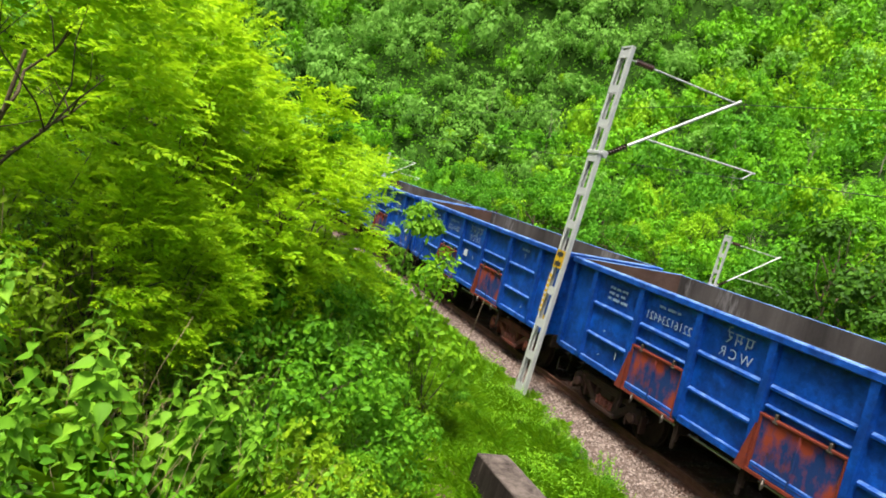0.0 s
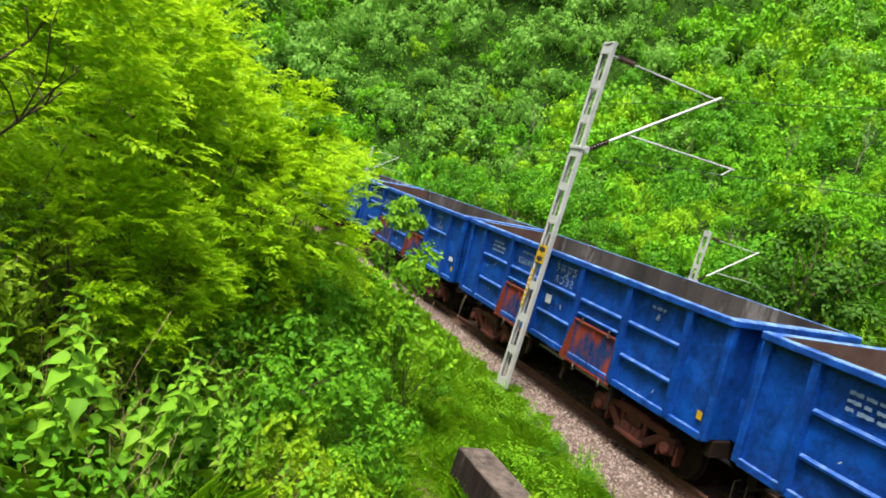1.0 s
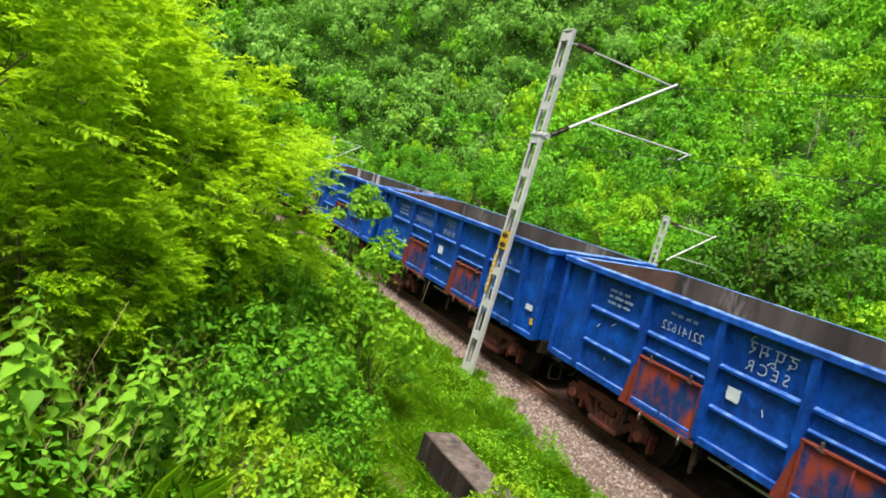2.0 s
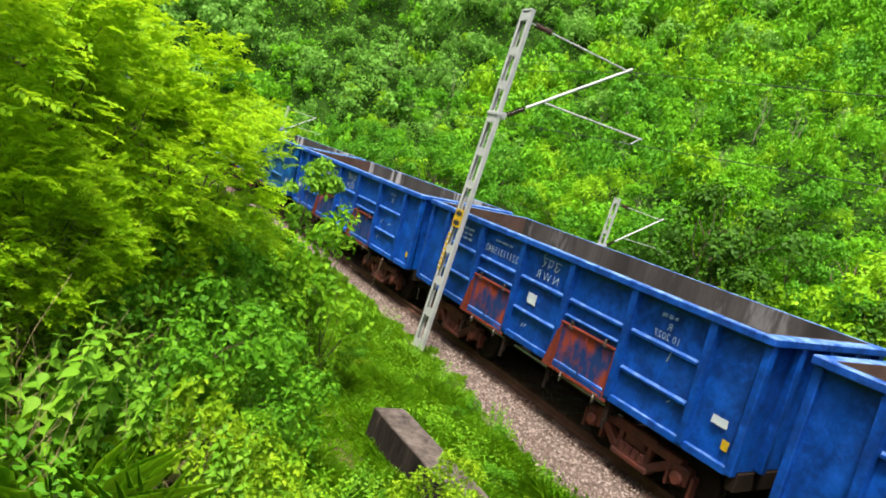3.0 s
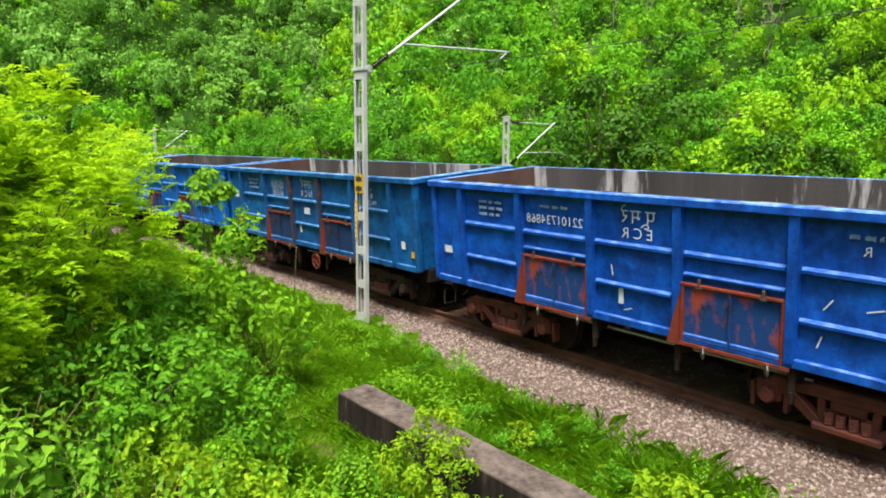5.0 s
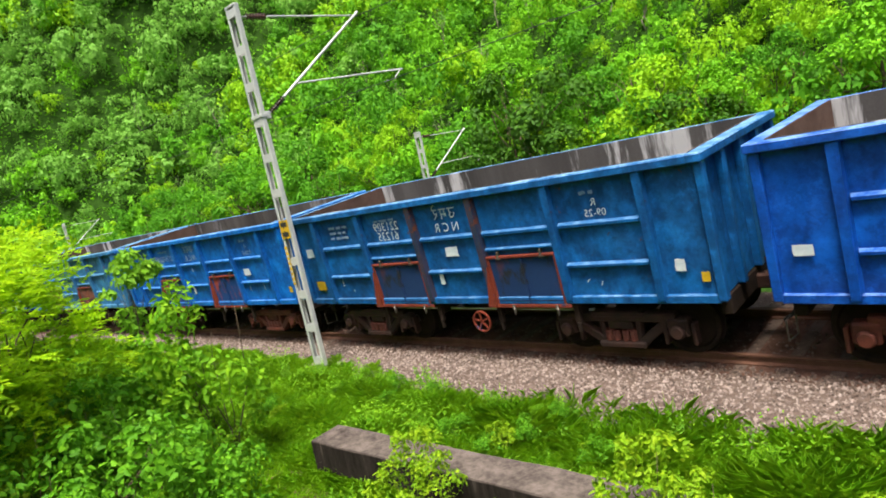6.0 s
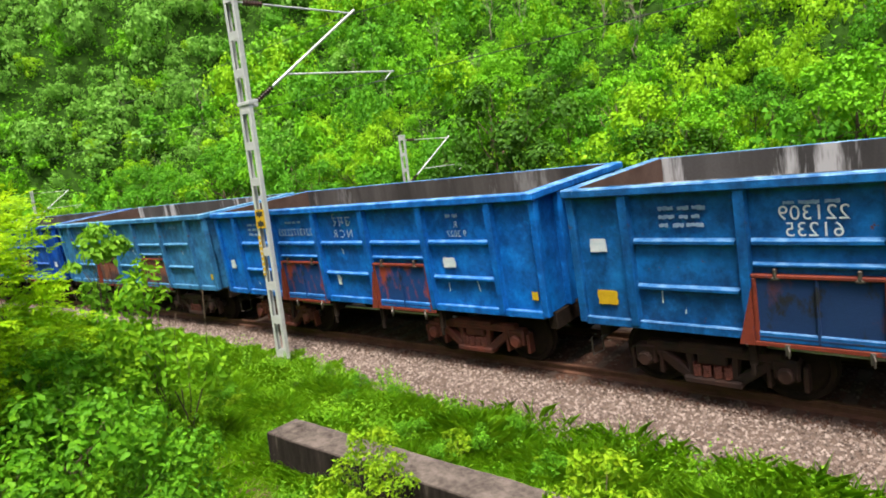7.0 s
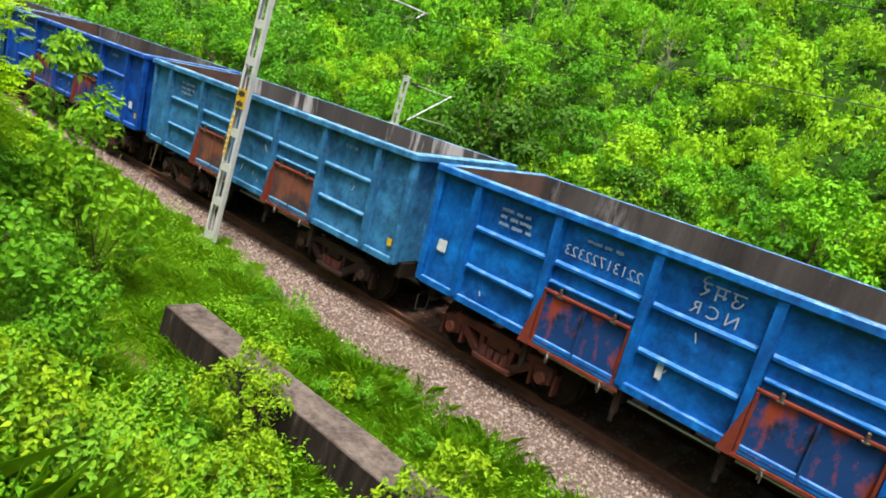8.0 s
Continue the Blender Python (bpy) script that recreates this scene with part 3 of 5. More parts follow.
        for x in (P2 - 0.02, P3 + 0.02, BODY - P3 - 0.02, BODY - P2 + 0.02):
            part("bracket", cached("bracket", lambda: Shape().box(-0.05, 0.05, 0.12, 0.2, 0.86, LOW, 0.01).box(-0.03, 0.03, 0.1, 0.16, 0.72, 0.9, 0.01)), UNDER, w, at=m @ Matrix.Translation((x, 0, 0)))
    for x, sgn in ((0.0, 1), (BODY, -1)):
        m = Matrix.Translation((x, 0, 0)) if sgn > 0 else Matrix.Translation((x, WIDE, 0)) @ Matrix.Rotation(math.pi, 4, "Z")
        part("end_wall", cached("end_wall", lambda: Shape().box(0.02, 0.06, 0.12, WIDE - 0.12, LOW, TOP - 0.1)), blue, w, at=m)
        part("end_lining", cached("end_lining", lambda: Shape().box(0.103, 0.12, 0.16, WIDE - 0.16, LOW, TOP + 0.008)), RUST_LINING, w, at=m)
        part("end_rail", cached("end_rail", lambda: Shape().box(-0.13, 0.10, -0.035, WIDE + 0.035, TOP - 0.125, TOP + 0.006, 0.018)), rim_mat, w, at=m)
        for y in (0.10, 0.85, 1.6, 2.35, WIDE - 0.10):
            part("end_post", cached("end_post", lambda: Shape().box(-0.10, 0.03, -0.07, 0.07, LOW, TOP - 0.13, 0.015)), blue, w, at=m @ Matrix.Translation((0, y, 0)))
        part("headstock", cached("headstock", lambda: Shape().box(0.0, 0.18, 0.40, WIDE - 0.40, 0.95, LOW - 0.02, 0.02)), UNDER, w, at=m)
        part("coupler", cached("coupler", lambda: Shape().box(-0.42, 0.1, 1.48, 1.72, 0.93, 1.17, 0.03).box(-0.42, -0.2, 1.40, 1.80, 0.90, 1.2, 0.04)), BOGIE_STEEL, w, at=m)
        part("brake_hose", cached("brake_hose", lambda: Shape().tube([(0.0, 1.1, 1.05), (-0.12, 1.08, 0.95), (-0.25, 1.05, 0.7), (-0.38, 1.02, 0.62)], 0.028, 7)), BLACK, w, at=m)
        part("hand_hold", cached("hand_hold", lambda: Shape().tube([(-0.02, 0.3, 1.0), (-0.06, 0.22, 0.95), (-0.06, 0.22, 0.66), (-0.03, 0.5, 0.64), (-0.03, 0.52, 1.0)], 0.014, 6)), STEEL, w, at=m)
        part("hand_rail", cached("hand_rail", lambda: Shape().tube([(-0.10, 0.35, 1.75), (-0.18, 0.35, 1.75), (-0.18, 0.75, 1.75), (-0.10, 0.75, 1.75)], 0.012, 6)), STEEL, w, at=m)
    part("floor", cached("floor", lambda: Shape().box(0.05, BODY - 0.05, 0.13, WIDE - 0.13, LOW - 0.06, LOW)), RUST_LINING, w)
    part("centre_sill", cached("centre_sill", lambda: Shape().box(0.1, BODY - 0.1, 1.38, 1.82, 0.88, LOW - 0.06, 0.02)), UNDER, w)
    for x in (P2, P3, BODY - P3, BODY - P2):
        part("cross_member", cached("cross_member", lambda: Shape().box(-0.08, 0.08, 0.2, WIDE - 0.2, 1.0, LOW - 0.06, 0.01)), UNDER, w, at=Matrix.Translation((x, 0, 0)))
    part("brake_rod", cached("brake_rod", lambda: Shape().tube([(2.3, 0.42, 1.03), (7.6, 0.42, 1.01)], 0.022, 8)), GALV, w)
    part("brake_cylinder", cached("brake_cylinder", lambda: Shape().tube([(4.4, 1.0, 0.95), (5.1, 1.0, 0.95)], 0.17, 14)), UNDER, w)
    part("air_tank", cached("air_tank", lambda: Shape().box(5.5, 6.2, 0.9, 1.25, 0.8, 1.1, 0.03)), UNDER, w)
    if handwheel:
        hw = part("brake_wheel", Shape().lathe([(0.185, -0.018), (0.215, -0.018), (0.215, 0.018), (0.185, 0.018), (0.185, -0.018)], (0, 0, 0), "Y", 20), DOOR_RED, w, "red handbrake wheel", at=Matrix.Translation((5.35, 0.02, 0.92)))
        spokes = Shape()
        for a in (0.4, 1.65, 2.9, 4.15, 5.4):
            spokes.beam((0, 0, 0), (0.2 * math.cos(a), 0, 0.2 * math.sin(a)), 0.02, 0.035)
        part("spoke_ring", spokes, DOOR_RED, hw)
    # bogies
    for c in (BODY / 2 - 3.12, BODY / 2 + 3.12):
        b = part("bogie", cached("bolster", lambda: Shape().box(-0.22, 0.22, 0.30, 2.95, 0.52, 0.80, 0.03).lathe([(0.0, 0.8), (0.22, 0.8), (0.22, 0.93), (0.0, 0.93)], (0, 1.625, 0), "Z", 16)), bogie_mat, w, at=Matrix.Translation((c, 0, RISE)))
        for m in (flat, Matrix.Translation((0, 3.25, 0)) @ Matrix.Rotation(math.pi, 4, "Z")):
            part("side_frame", cached("side_frame", lambda: side_frame_shape(True)), bogie_mat, b, at=m)
            for q in (-0.22, -0.08, 0.08, 0.22):
                part("spring", cached("spring", spring_shape), BOGIE_RED, b, at=m @ Matrix.Translation((q, 0.31, 0.33)))
            for q in (-1.0, 1.0):
                part("axle_box", cached("axle_cap", axle_cap_shape), bogie_mat, b, at=m @ Matrix.Translation((q, 0.24, 0.53)))
        for q in (-1.0, 1.0):
            ws = part("wheelset", cached("axle", lambda: Shape().tube([(0, -1.18, 0), (0, 1.18, 0)], 0.085, 12)), STEEL, w, at=Matrix.Translation((c + q, 1.625, 0.503 + RISE)))
            for y in (-0.89, 0.89):
                part("wheel", cached(f"wheel{y > 0}", lambda: wheel_shape(-y)), UNDER, ws, at=Matrix.Translation((0, y, 0)))
    # lettering and labels on the near side
    y = 0.088
    ink = WHITE if k in (3, 4) else FADED_WHITE

    def mark(name, me, mat, x, z, lab="", yy=y):
        for one in me if isinstance(me, list) else [me]:
            part(name, one, mat, w, lab, at=Matrix.Translation((x, yy, z)))

    if hindi:
        mark("letter", text_mesh(hindi, 0.32, 1.25), ink, (P3 + BODY - P3) / 2 + 0.08, 3.07, "white painted zone letters")
    if zone:
        mark("letter", text_mesh(zone, 0.25, 1.5), ink, (P3 + BODY - P3) / 2 + 0.08, 2.80, "white painted zone letters")
    for i, line in enumerate(number):
        mark("letter", text_mesh(line, 0.235 if len(number) == 1 else 0.26, 1.02), ink, (P2 + P3) / 2, 2.86 - 0.21 * i + 0.1 * (len(number) - 1), "white painted wagon number")
    mark("stencil_bar", word_bars(0.75, 0.065, k + 3), PALE, (P2 + P3) / 2 + 0.05, 3.10)
    for i, line in enumerate(date):
        mark("letter", text_mesh(line, 0.17), ink, (BODY - P2 + BODY - P1) / 2, 2.93 - 0.17 * i, "white painted date")
    mark("stencil_bar", word_bars(0.42, 0.08, k + 9), PALE, (BODY - P2 + BODY - P1) / 2, 3.10)
    for i in range(3):
        mark("stencil_bar", word_bars(0.72, 0.072, k + 20 + i), PALE, (P1 + P2) / 2 + 0.05, 3.08 - 0.12 * i)
    return w


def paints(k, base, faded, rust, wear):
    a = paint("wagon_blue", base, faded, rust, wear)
    # the rim's upward faces get a stronger painted highlight
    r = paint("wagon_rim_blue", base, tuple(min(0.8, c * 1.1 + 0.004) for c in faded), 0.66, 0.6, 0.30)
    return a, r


BRIGHT, BRIGHT2 = (0.0006, 0.026, 0.175), (0.0012, 0.056, 0.32)
TEAL, TEAL2 = (0.002, 0.038, 0.145), (0.003, 0.092, 0.29)
LIGHT, LIGHT2 = (0.012, 0.072, 0.185), (0.032, 0.16, 0.33)
RUSTED_BLUE = paint("rusted_wagon_blue", (0.006, 0.03, 0.08), (0.05, 0.022, 0.02), 0.55, 0.5)
SPEC = [
    (BRIGHT, BRIGHT2, 0.72, 0.3, BOGIE_STEEL, "WCR", "\u092a\u092e\u0930\u0947", ("22161234421",), ("R",), False, "bright blue open freight wagon, dusty, with red-framed doors"),
    (BRIGHT, BRIGHT2, 0.70, 0.4, BOGIE_RED, "SECR", "\u0926\u092a\u0942\u092e\u0930\u0947", ("22141622",), ("R",), False, "bright blue open freight wagon with rust-red doors and a paper label"),
    ((0.0006, 0.027, 0.178), (0.0012, 0.058, 0.32), 0.69, 0.4, BOGIE_RED, "NWR", "\u0909\u092a\u0930\u0947", ("22111315842",), ("R", "10 2027"), False, "deep blue open freight wagon with orange-red doors"),
    ((0.0006, 0.030, 0.215), (0.0012, 0.070, 0.37), 0.70, 0.4, BOGIE_RED, "ECR", "\u092a\u0942\u092e\u0930\u0947", ("22101734868",), ("R",), False, "vivid blue open freight wagon with rust-red bogies"),
    (TEAL, TEAL2, 0.64, 0.6, BOGIE_STEEL, "NCR", "\u0909\u092e\u0930\u0947", ("221309", "61235"), ("R", "09-25"), True, "weathered dark blue open freight wagon with a red handbrake wheel"),
    ((0.0006, 0.052, 0.25), (0.0014, 0.116, 0.42), 0.69, 0.5, BOGIE_RED, "NCR", "\u0909\u092e\u0930\u0947", ("22131722323",), ("R", "9 2027"), False, "clean blue open freight wagon with red-framed doors"),
    (LIGHT, LIGHT2, 0.61, 0.8, BOGIE_STEEL, "", "", (), (), False, "faded light blue open freight wagon with rusty brown doors"),
    (BRIGHT, BRIGHT2, 0.70, 0.4, BOGIE_STEEL, "", "", (), (), False, "bright blue open freight wagon behind a faded one"),
    (TEAL, LIGHT, 0.67, 0.6, BOGIE_STEEL, "", "", (), (), False, "weathered blue open freight wagon far down the train"),
    (BRIGHT, BRIGHT2, 0.70, 0.4, BOGIE_STEEL, "", "", (), (), False, "blue open freight wagon at the far end of the train"),
]
DOOR_TONES = [surface("rusty_door", (0.005, 0.026, 0.115), (0.23, 0.036, 0.015), 2.2, 0.8, 0.0, 0.3, 40, ((0.05, 0.016, 0.012), 3.0, 0.60), (1.0, 1.0, 0.55), 0.01, 0.44, 0.60),
              surface("blue_rusty_door", (0.003, 0.034, 0.14), (0.25, 0.040, 0.016), 2.0, 0.75, 0.0, 0.3, 40, ((0.006, 0.012, 0.024), 2.6, 0.58), (1.0, 1.0, 0.55), 0.01, 0.46, 0.58),
              surface("brown_door", (0.028, 0.024, 0.03), (0.16, 0.055, 0.034), 1.4, 0.8, 0.0, 0.3, 40, ((0.22, 0.06, 0.028), 2.4, 0.60), None, 0.01, 0.42, 0.58),
              surface("dark_blue_door", (0.005, 0.024, 0.085), (0.085, 0.022, 0.014), 2.0, 0.75, 0.0, 0.3, 40, ((0.008, 0.010, 0.014), 2.6, 0.55), (1.0, 1.0, 0.55), 0.01, 0.52, 0.68)]
DOOR_OF = [0, 0, 0, 1, 3, 1, 2, 0, 2, 0]


def part_scratch(k, x, z, length, lean):
    """A chalk or scrape mark, a few centimetres wide, on the near side."""
    s = Shape().beam((x, 0.088, z), (x + length * math.cos(lean), 0.088, z + length * math.sin(lean)), 0.004, 0.016)
    part("chalk_mark", s, WHITE, WAGONS[k])


WAGONS = []
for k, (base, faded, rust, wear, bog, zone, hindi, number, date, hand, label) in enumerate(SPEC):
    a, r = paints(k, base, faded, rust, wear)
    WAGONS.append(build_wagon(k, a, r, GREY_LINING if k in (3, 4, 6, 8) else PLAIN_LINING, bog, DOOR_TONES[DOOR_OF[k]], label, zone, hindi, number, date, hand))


def sticker(k, name, x, z, w, h, mat, lab, y=0.085):
    part(name, patch_shape(w, h, k * 5 + int(x * 10)), mat, WAGONS[k], lab, at=Matrix.Translation((x, y, z)))


for k in range(10):
    sticker(k, "warning_plate", BODY - 0.16, 1.66, 0.13, 0.16, YELLOW, "small yellow plate")
for k, x, z, w, h, mat, lab in (
        (1, 4.6, 2.27, 0.26, 0.22, WHITE, "white paper label"), (2, 4.75, 2.25, 0.30, 0.24, WHITE, "white paper label"), (2, BODY - 0.35, 1.95, 0.3, 0.14, WHITE, "torn white paper"),
        (3, 0.35, 1.98, 0.26, 0.16, WHITE, "white chalk patch"), (3, 4.75, 1.75, 0.10, 0.28, WHITE, "small torn notice"), (4, 5.0, 2.32, 0.34, 0.2, WHITE, "white paper label"),
        (4, 0.36, 2.55, 0.30, 0.22, WHITE, "dirty paper label"), (4, 0.42, 1.72, 0.36, 0.24, YELLOW, "yellow paint patch"), (4, 4.55, 1.78, 0.12, 0.24, WHITE, "small torn notice"),
        (4, BODY - 0.5, 1.85, 0.16, 0.2, WHITE, "white paper label"), (5, 7.95, 2.22, 0.32, 0.2, WHITE, "white paper label"), (5, 0.32, 2.05, 0.22, 0.24, WHITE, "white paper label"),
        (5, 4.62, 1.78, 0.10, 0.26, WHITE, "small torn notice"), (7, BODY - 0.5, 1.9, 0.2, 0.2, WHITE, "white paper label")):
    sticker(k, "paper_label", x, z, w, h, mat, lab)
mark_rng = random.Random(8)
for k in range(8):
    for _ in range(5):
        bay = mark_rng.choice(((P1 + 0.2, P2 - 0.3), (P3 + 0.2, BODY - P3 - 0.3), (BODY - P2 + 0.2, BODY - P1 - 0.3)))
        part_scratch(k, mark_rng.uniform(*bay), mark_rng.uniform(1.5, 1.8) if mark_rng.random() < 0.6 else mark_rng.uniform(2.05, 2.45), mark_rng.uniform(0.05, 0.2), mark_rng.uniform(0.3, 2.2))


# ---------------- overhead line masts ----------------
def build_mast(at, height, yaw, label):
    mast = tagged(new("catenary_mast"), label, "mast", "overhead line masts")
    mast.matrix_basis = Matrix.Translation(at) @ Matrix.Rotation(yaw, 4, "Z")
    w, d = 0.155, 0.05
    for q in (-1, 1):
        s = Shape().box(q * w - 0.042, q * w + 0.042, -d, -d + 0.012, 0, height, 0.004).box(q * w - 0.042, q * w + 0.042, d - 0.012, d, 0, height, 0.004)
        s.box(q * w + (0.034 if q > 0 else -0.042), q * w + (0.042 if q > 0 else -0.034), -d + 0.012, d - 0.012, 0, height, 0.002)
        part("channel", s, GALV, mast)
    n = int(height / 0.74)
    for i in range(n + 1):
        z = 0.05 + (height - 0.25) * i / n
        for y in (-d - 0.006, d - 0.006):
            part("batten_plate", cached("batten", lambda: Shape().box(-w - 0.01, w + 0.01, 0, 0.012, -0.09, 0.09, 0.004)), GALV, mast, at=Matrix.Translation((0, y, z + 0.07)))
    part("top_cap", Shape().box(-w - 0.043, w + 0.043, -d - 0.01, d + 0.01, height, height + 0.05, 0.01), GALV, mast)
    part("clamp", Shape().box(-w - 0.06, w + 0.06, -d - 0.03, d + 0.03, 5.72, 5.80, 0.01).box(0.05, 0.2, d, d + 0.14, 5.68, 5.84, 0.01), GALV, mast)
    # cantilever over the track: top stay, raking tube, registration tube
    tip = Vector((0.42, 3.03, 7.86))
    foot = Vector((0.1, d + 0.12, 5.76))
    top = Vector((0.1, d, height - 0.22))
    arm = part("bracket_tube", Shape().tube([foot.lerp(tip, 0.17), foot.lerp(tip, 1.04)], 0.032, 10), GALV, mast, "long raking galvanised tube")
    part("stay_tube", Shape().tube([top.lerp(tip, 0.22), tip], 0.022, 8), GALV, mast)

    def insulator(a, b, lo, hi, parent):
        s = Shape()
        d_ = (b - a).normalized()
        m = Matrix.Translation(a) @ d_.to_track_quat("Z", "Y").to_matrix().to_4x4()
        L = (b - a).length
        prof = []
        steps = 7
        for i in range(steps):
            h = L * (lo + (hi - lo) * i / steps)
            prof += [(0.03, h), (0.075, h + 0.012), (0.03, h + 0.03)]
        s.lathe(prof, (0, 0, 0), "Z", 12)
        s.v = [tuple(m @ Vector(p)) for p in s.v]
        part("insulator", s, INSUL, parent, "brown ribbed porcelain insulator")
        part("end_fitting", Shape().tube([a, a.lerp(b, lo)], 0.02, 8), GALV, parent)

    insulator(foot, tip, 0.03, 0.17, mast)
    insulator(top, tip, 0.06, 0.22, mast)
    reg_a, reg_b = foot.lerp(tip, 0.30), Vector((0.85, 3.85, 6.42))
    part("registration_tube", Shape().tube([reg_a, reg_b], 0.021, 8), GALV, mast)
    part("steady_arm", Shape().tube([reg_b - Vector((0, 0.1, 0.02)), reg_b + Vector((0, -0.35, -0.22)), reg_b + Vector((0, -0.7, -0.28))], 0.014, 6), GALV, mast)
    # number plate and a lower notice
    pl = part("number_plate", Shape().box(-0.17, 0.17, -d - 0.022, -d - 0.016, 3.02, 3.44, 0.002), YELLOW, mast, "yellow plate with black marks")
    for z in (3.34, 3.12):
        part("plate_bar", Shape().box(-0.12, 0.12, -d - 0.026, -d - 0.0225, z - 0.05, z + 0.05).box(-0.02, 0.02, -d - 0.030, -d - 0.0265, z - 0.08, z + 0.08), BLACK, pl)
    nt = part("notice", Shape().box(-0.19, -0.08, -d - 0.022, -d - 0.016, 1.95, 2.85, 0.002), YELLOW, mast, "yellow vertical lettering strip")
    for i in range(7):
        z = 2.0 + 0.12 * i
        part("notice_bar", Shape().box(-0.175, -0.095, -d - 0.025, -d - 0.0225, z, z + 0.05), GALV, nt)
    part("footing", Shape().box(-0.38, 0.38, -0.32, 0.32, -0.8, -0.22, 0.04), CONCRETE, mast)
    return mast


build_mast((3.90, -1.08, 0.0), 8.12, KAP * 12, "grey galvanised battened mast with cantilever and yellow plate")
build_mast((-6.1, 14.8, -2.55), 8.12, KAP * 12, "grey galvanised mast of the farther track, half hidden by wagons")
build_mast((-50.0, 12.7, -2.40), 8.12, KAP * -40, "distant grey galvanised mast beyond the bushes")


def build_wire(name, pts, label):
    tagged(new(name, Shape().tube(pts, 0.009, 5).mesh(name, WIRE, True)), label, "overhead wire")


build_wire("contact_wire", [(-55, 1.2, 6.0), (4.6, 2.05, 6.14), (60, 0.0, 6.1)], "thin dark contact wire over the track")
build_wire("catenary_wire", [(-55, 1.0, 7.9), (-25, 2.0, 6.9), (4.3, 2.1, 7.88), (32, 1.2, 6.9), (60, 0, 7.9)], "thin dark catenary wire over the track")


# ---------------- low concrete parapet ----------------
def build_parapet():
    p = tagged(new("parapet_wall"), "stained grey concrete parapet, sides darkened by algae and painted shade, half overgrown", "wall")
    p.matrix_basis = Matrix.Translation((8.06, -4.50, 0)) @ Matrix.Rotation(radians(-1.8), 4, "Z")
    def rough(s, amount):
        s.v = [tuple(Vector(q) + noise.noise_vector(Vector(q) * 2.3) * amount + noise.noise_vector(Vector(q) * 9.0) * amount * 0.5) for q in s.v]
        return s

    cop = Shape()
    xs = np.linspace(0, 6.6, 90)
    ring = [(0.0, -0.12), (0.0, 0.325), (0.014, 0.342), (0.530, 0.355), (0.545, 0.34), (0.545, -0.12)]
    for x in xs:
        cop.v += [(x, y, z) for y, z in ring]
    for i in range(len(xs) - 1):
        for j in range(6):
            a, b = i * 6 + j, i * 6 + (j + 1) % 6
            cop.f.append((a, b, b + 6, a + 6))
    cop.f += [tuple(range(6)), tuple((len(xs) - 1) * 6 + j for j in range(6))]
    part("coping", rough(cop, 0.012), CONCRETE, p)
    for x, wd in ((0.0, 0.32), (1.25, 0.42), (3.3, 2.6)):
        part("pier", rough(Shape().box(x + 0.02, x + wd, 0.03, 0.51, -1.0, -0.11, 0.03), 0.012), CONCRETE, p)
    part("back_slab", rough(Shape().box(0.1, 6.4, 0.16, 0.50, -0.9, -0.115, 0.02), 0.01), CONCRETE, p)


build_parapet()


# ---------------- plants ----------------
def ovate(name, P, D, N, length, width, material, fold=0.12, droop=0.15):
    """A mesh of many ovate leaves, each of two folded halves with a pointed tip."""
    n = len(P)
    S = unit(np.cross(D, N))
    N2 = np.cross(S, D)
    L, Wd = np.broadcast_to(length, n)[:, None], np.broadcast_to(width, n)[:, None]
    V = np.empty((n, 6, 3))
    V[:, 0] = P
    V[:, 1] = P + D * L * 0.28 + S * Wd * 0.48 + N2 * Wd * fold
    V[:, 2] = P + D * L * 0.68 + S * Wd * 0.30 + N2 * Wd * fold * 0.4 - N2 * L * droop * 0.4
    V[:, 3] = P + D * L - N2 * L * droop
    V[:, 4] = P + D * L * 0.68 - S * Wd * 0.30 + N2 * Wd * fold * 0.4 - N2 * L * droop * 0.4
    V[:, 5] = P + D * L * 0.28 - S * Wd * 0.48 + N2 * Wd * fold
    me = bpy.data.meshes.new(name)
    me.vertices.add(6 * n)
    me.vertices.foreach_set("co", V.astype(np.float32).ravel())
    idx = (np.arange(n)[:, None] * 6 + np.array([0, 1, 2, 3, 0, 3, 4, 5])).ravel().astype(np.int32)
    me.loops.add(8 * n)
    me.loops.foreach_set("vertex_index", idx)
    me.polygons.add(2 * n)
    me.polygons.foreach_set("loop_start", np.arange(0, 8 * n, 4, dtype=np.int32))
    me.update(calc_edges=True)
    me.materials.append(material)
    return me


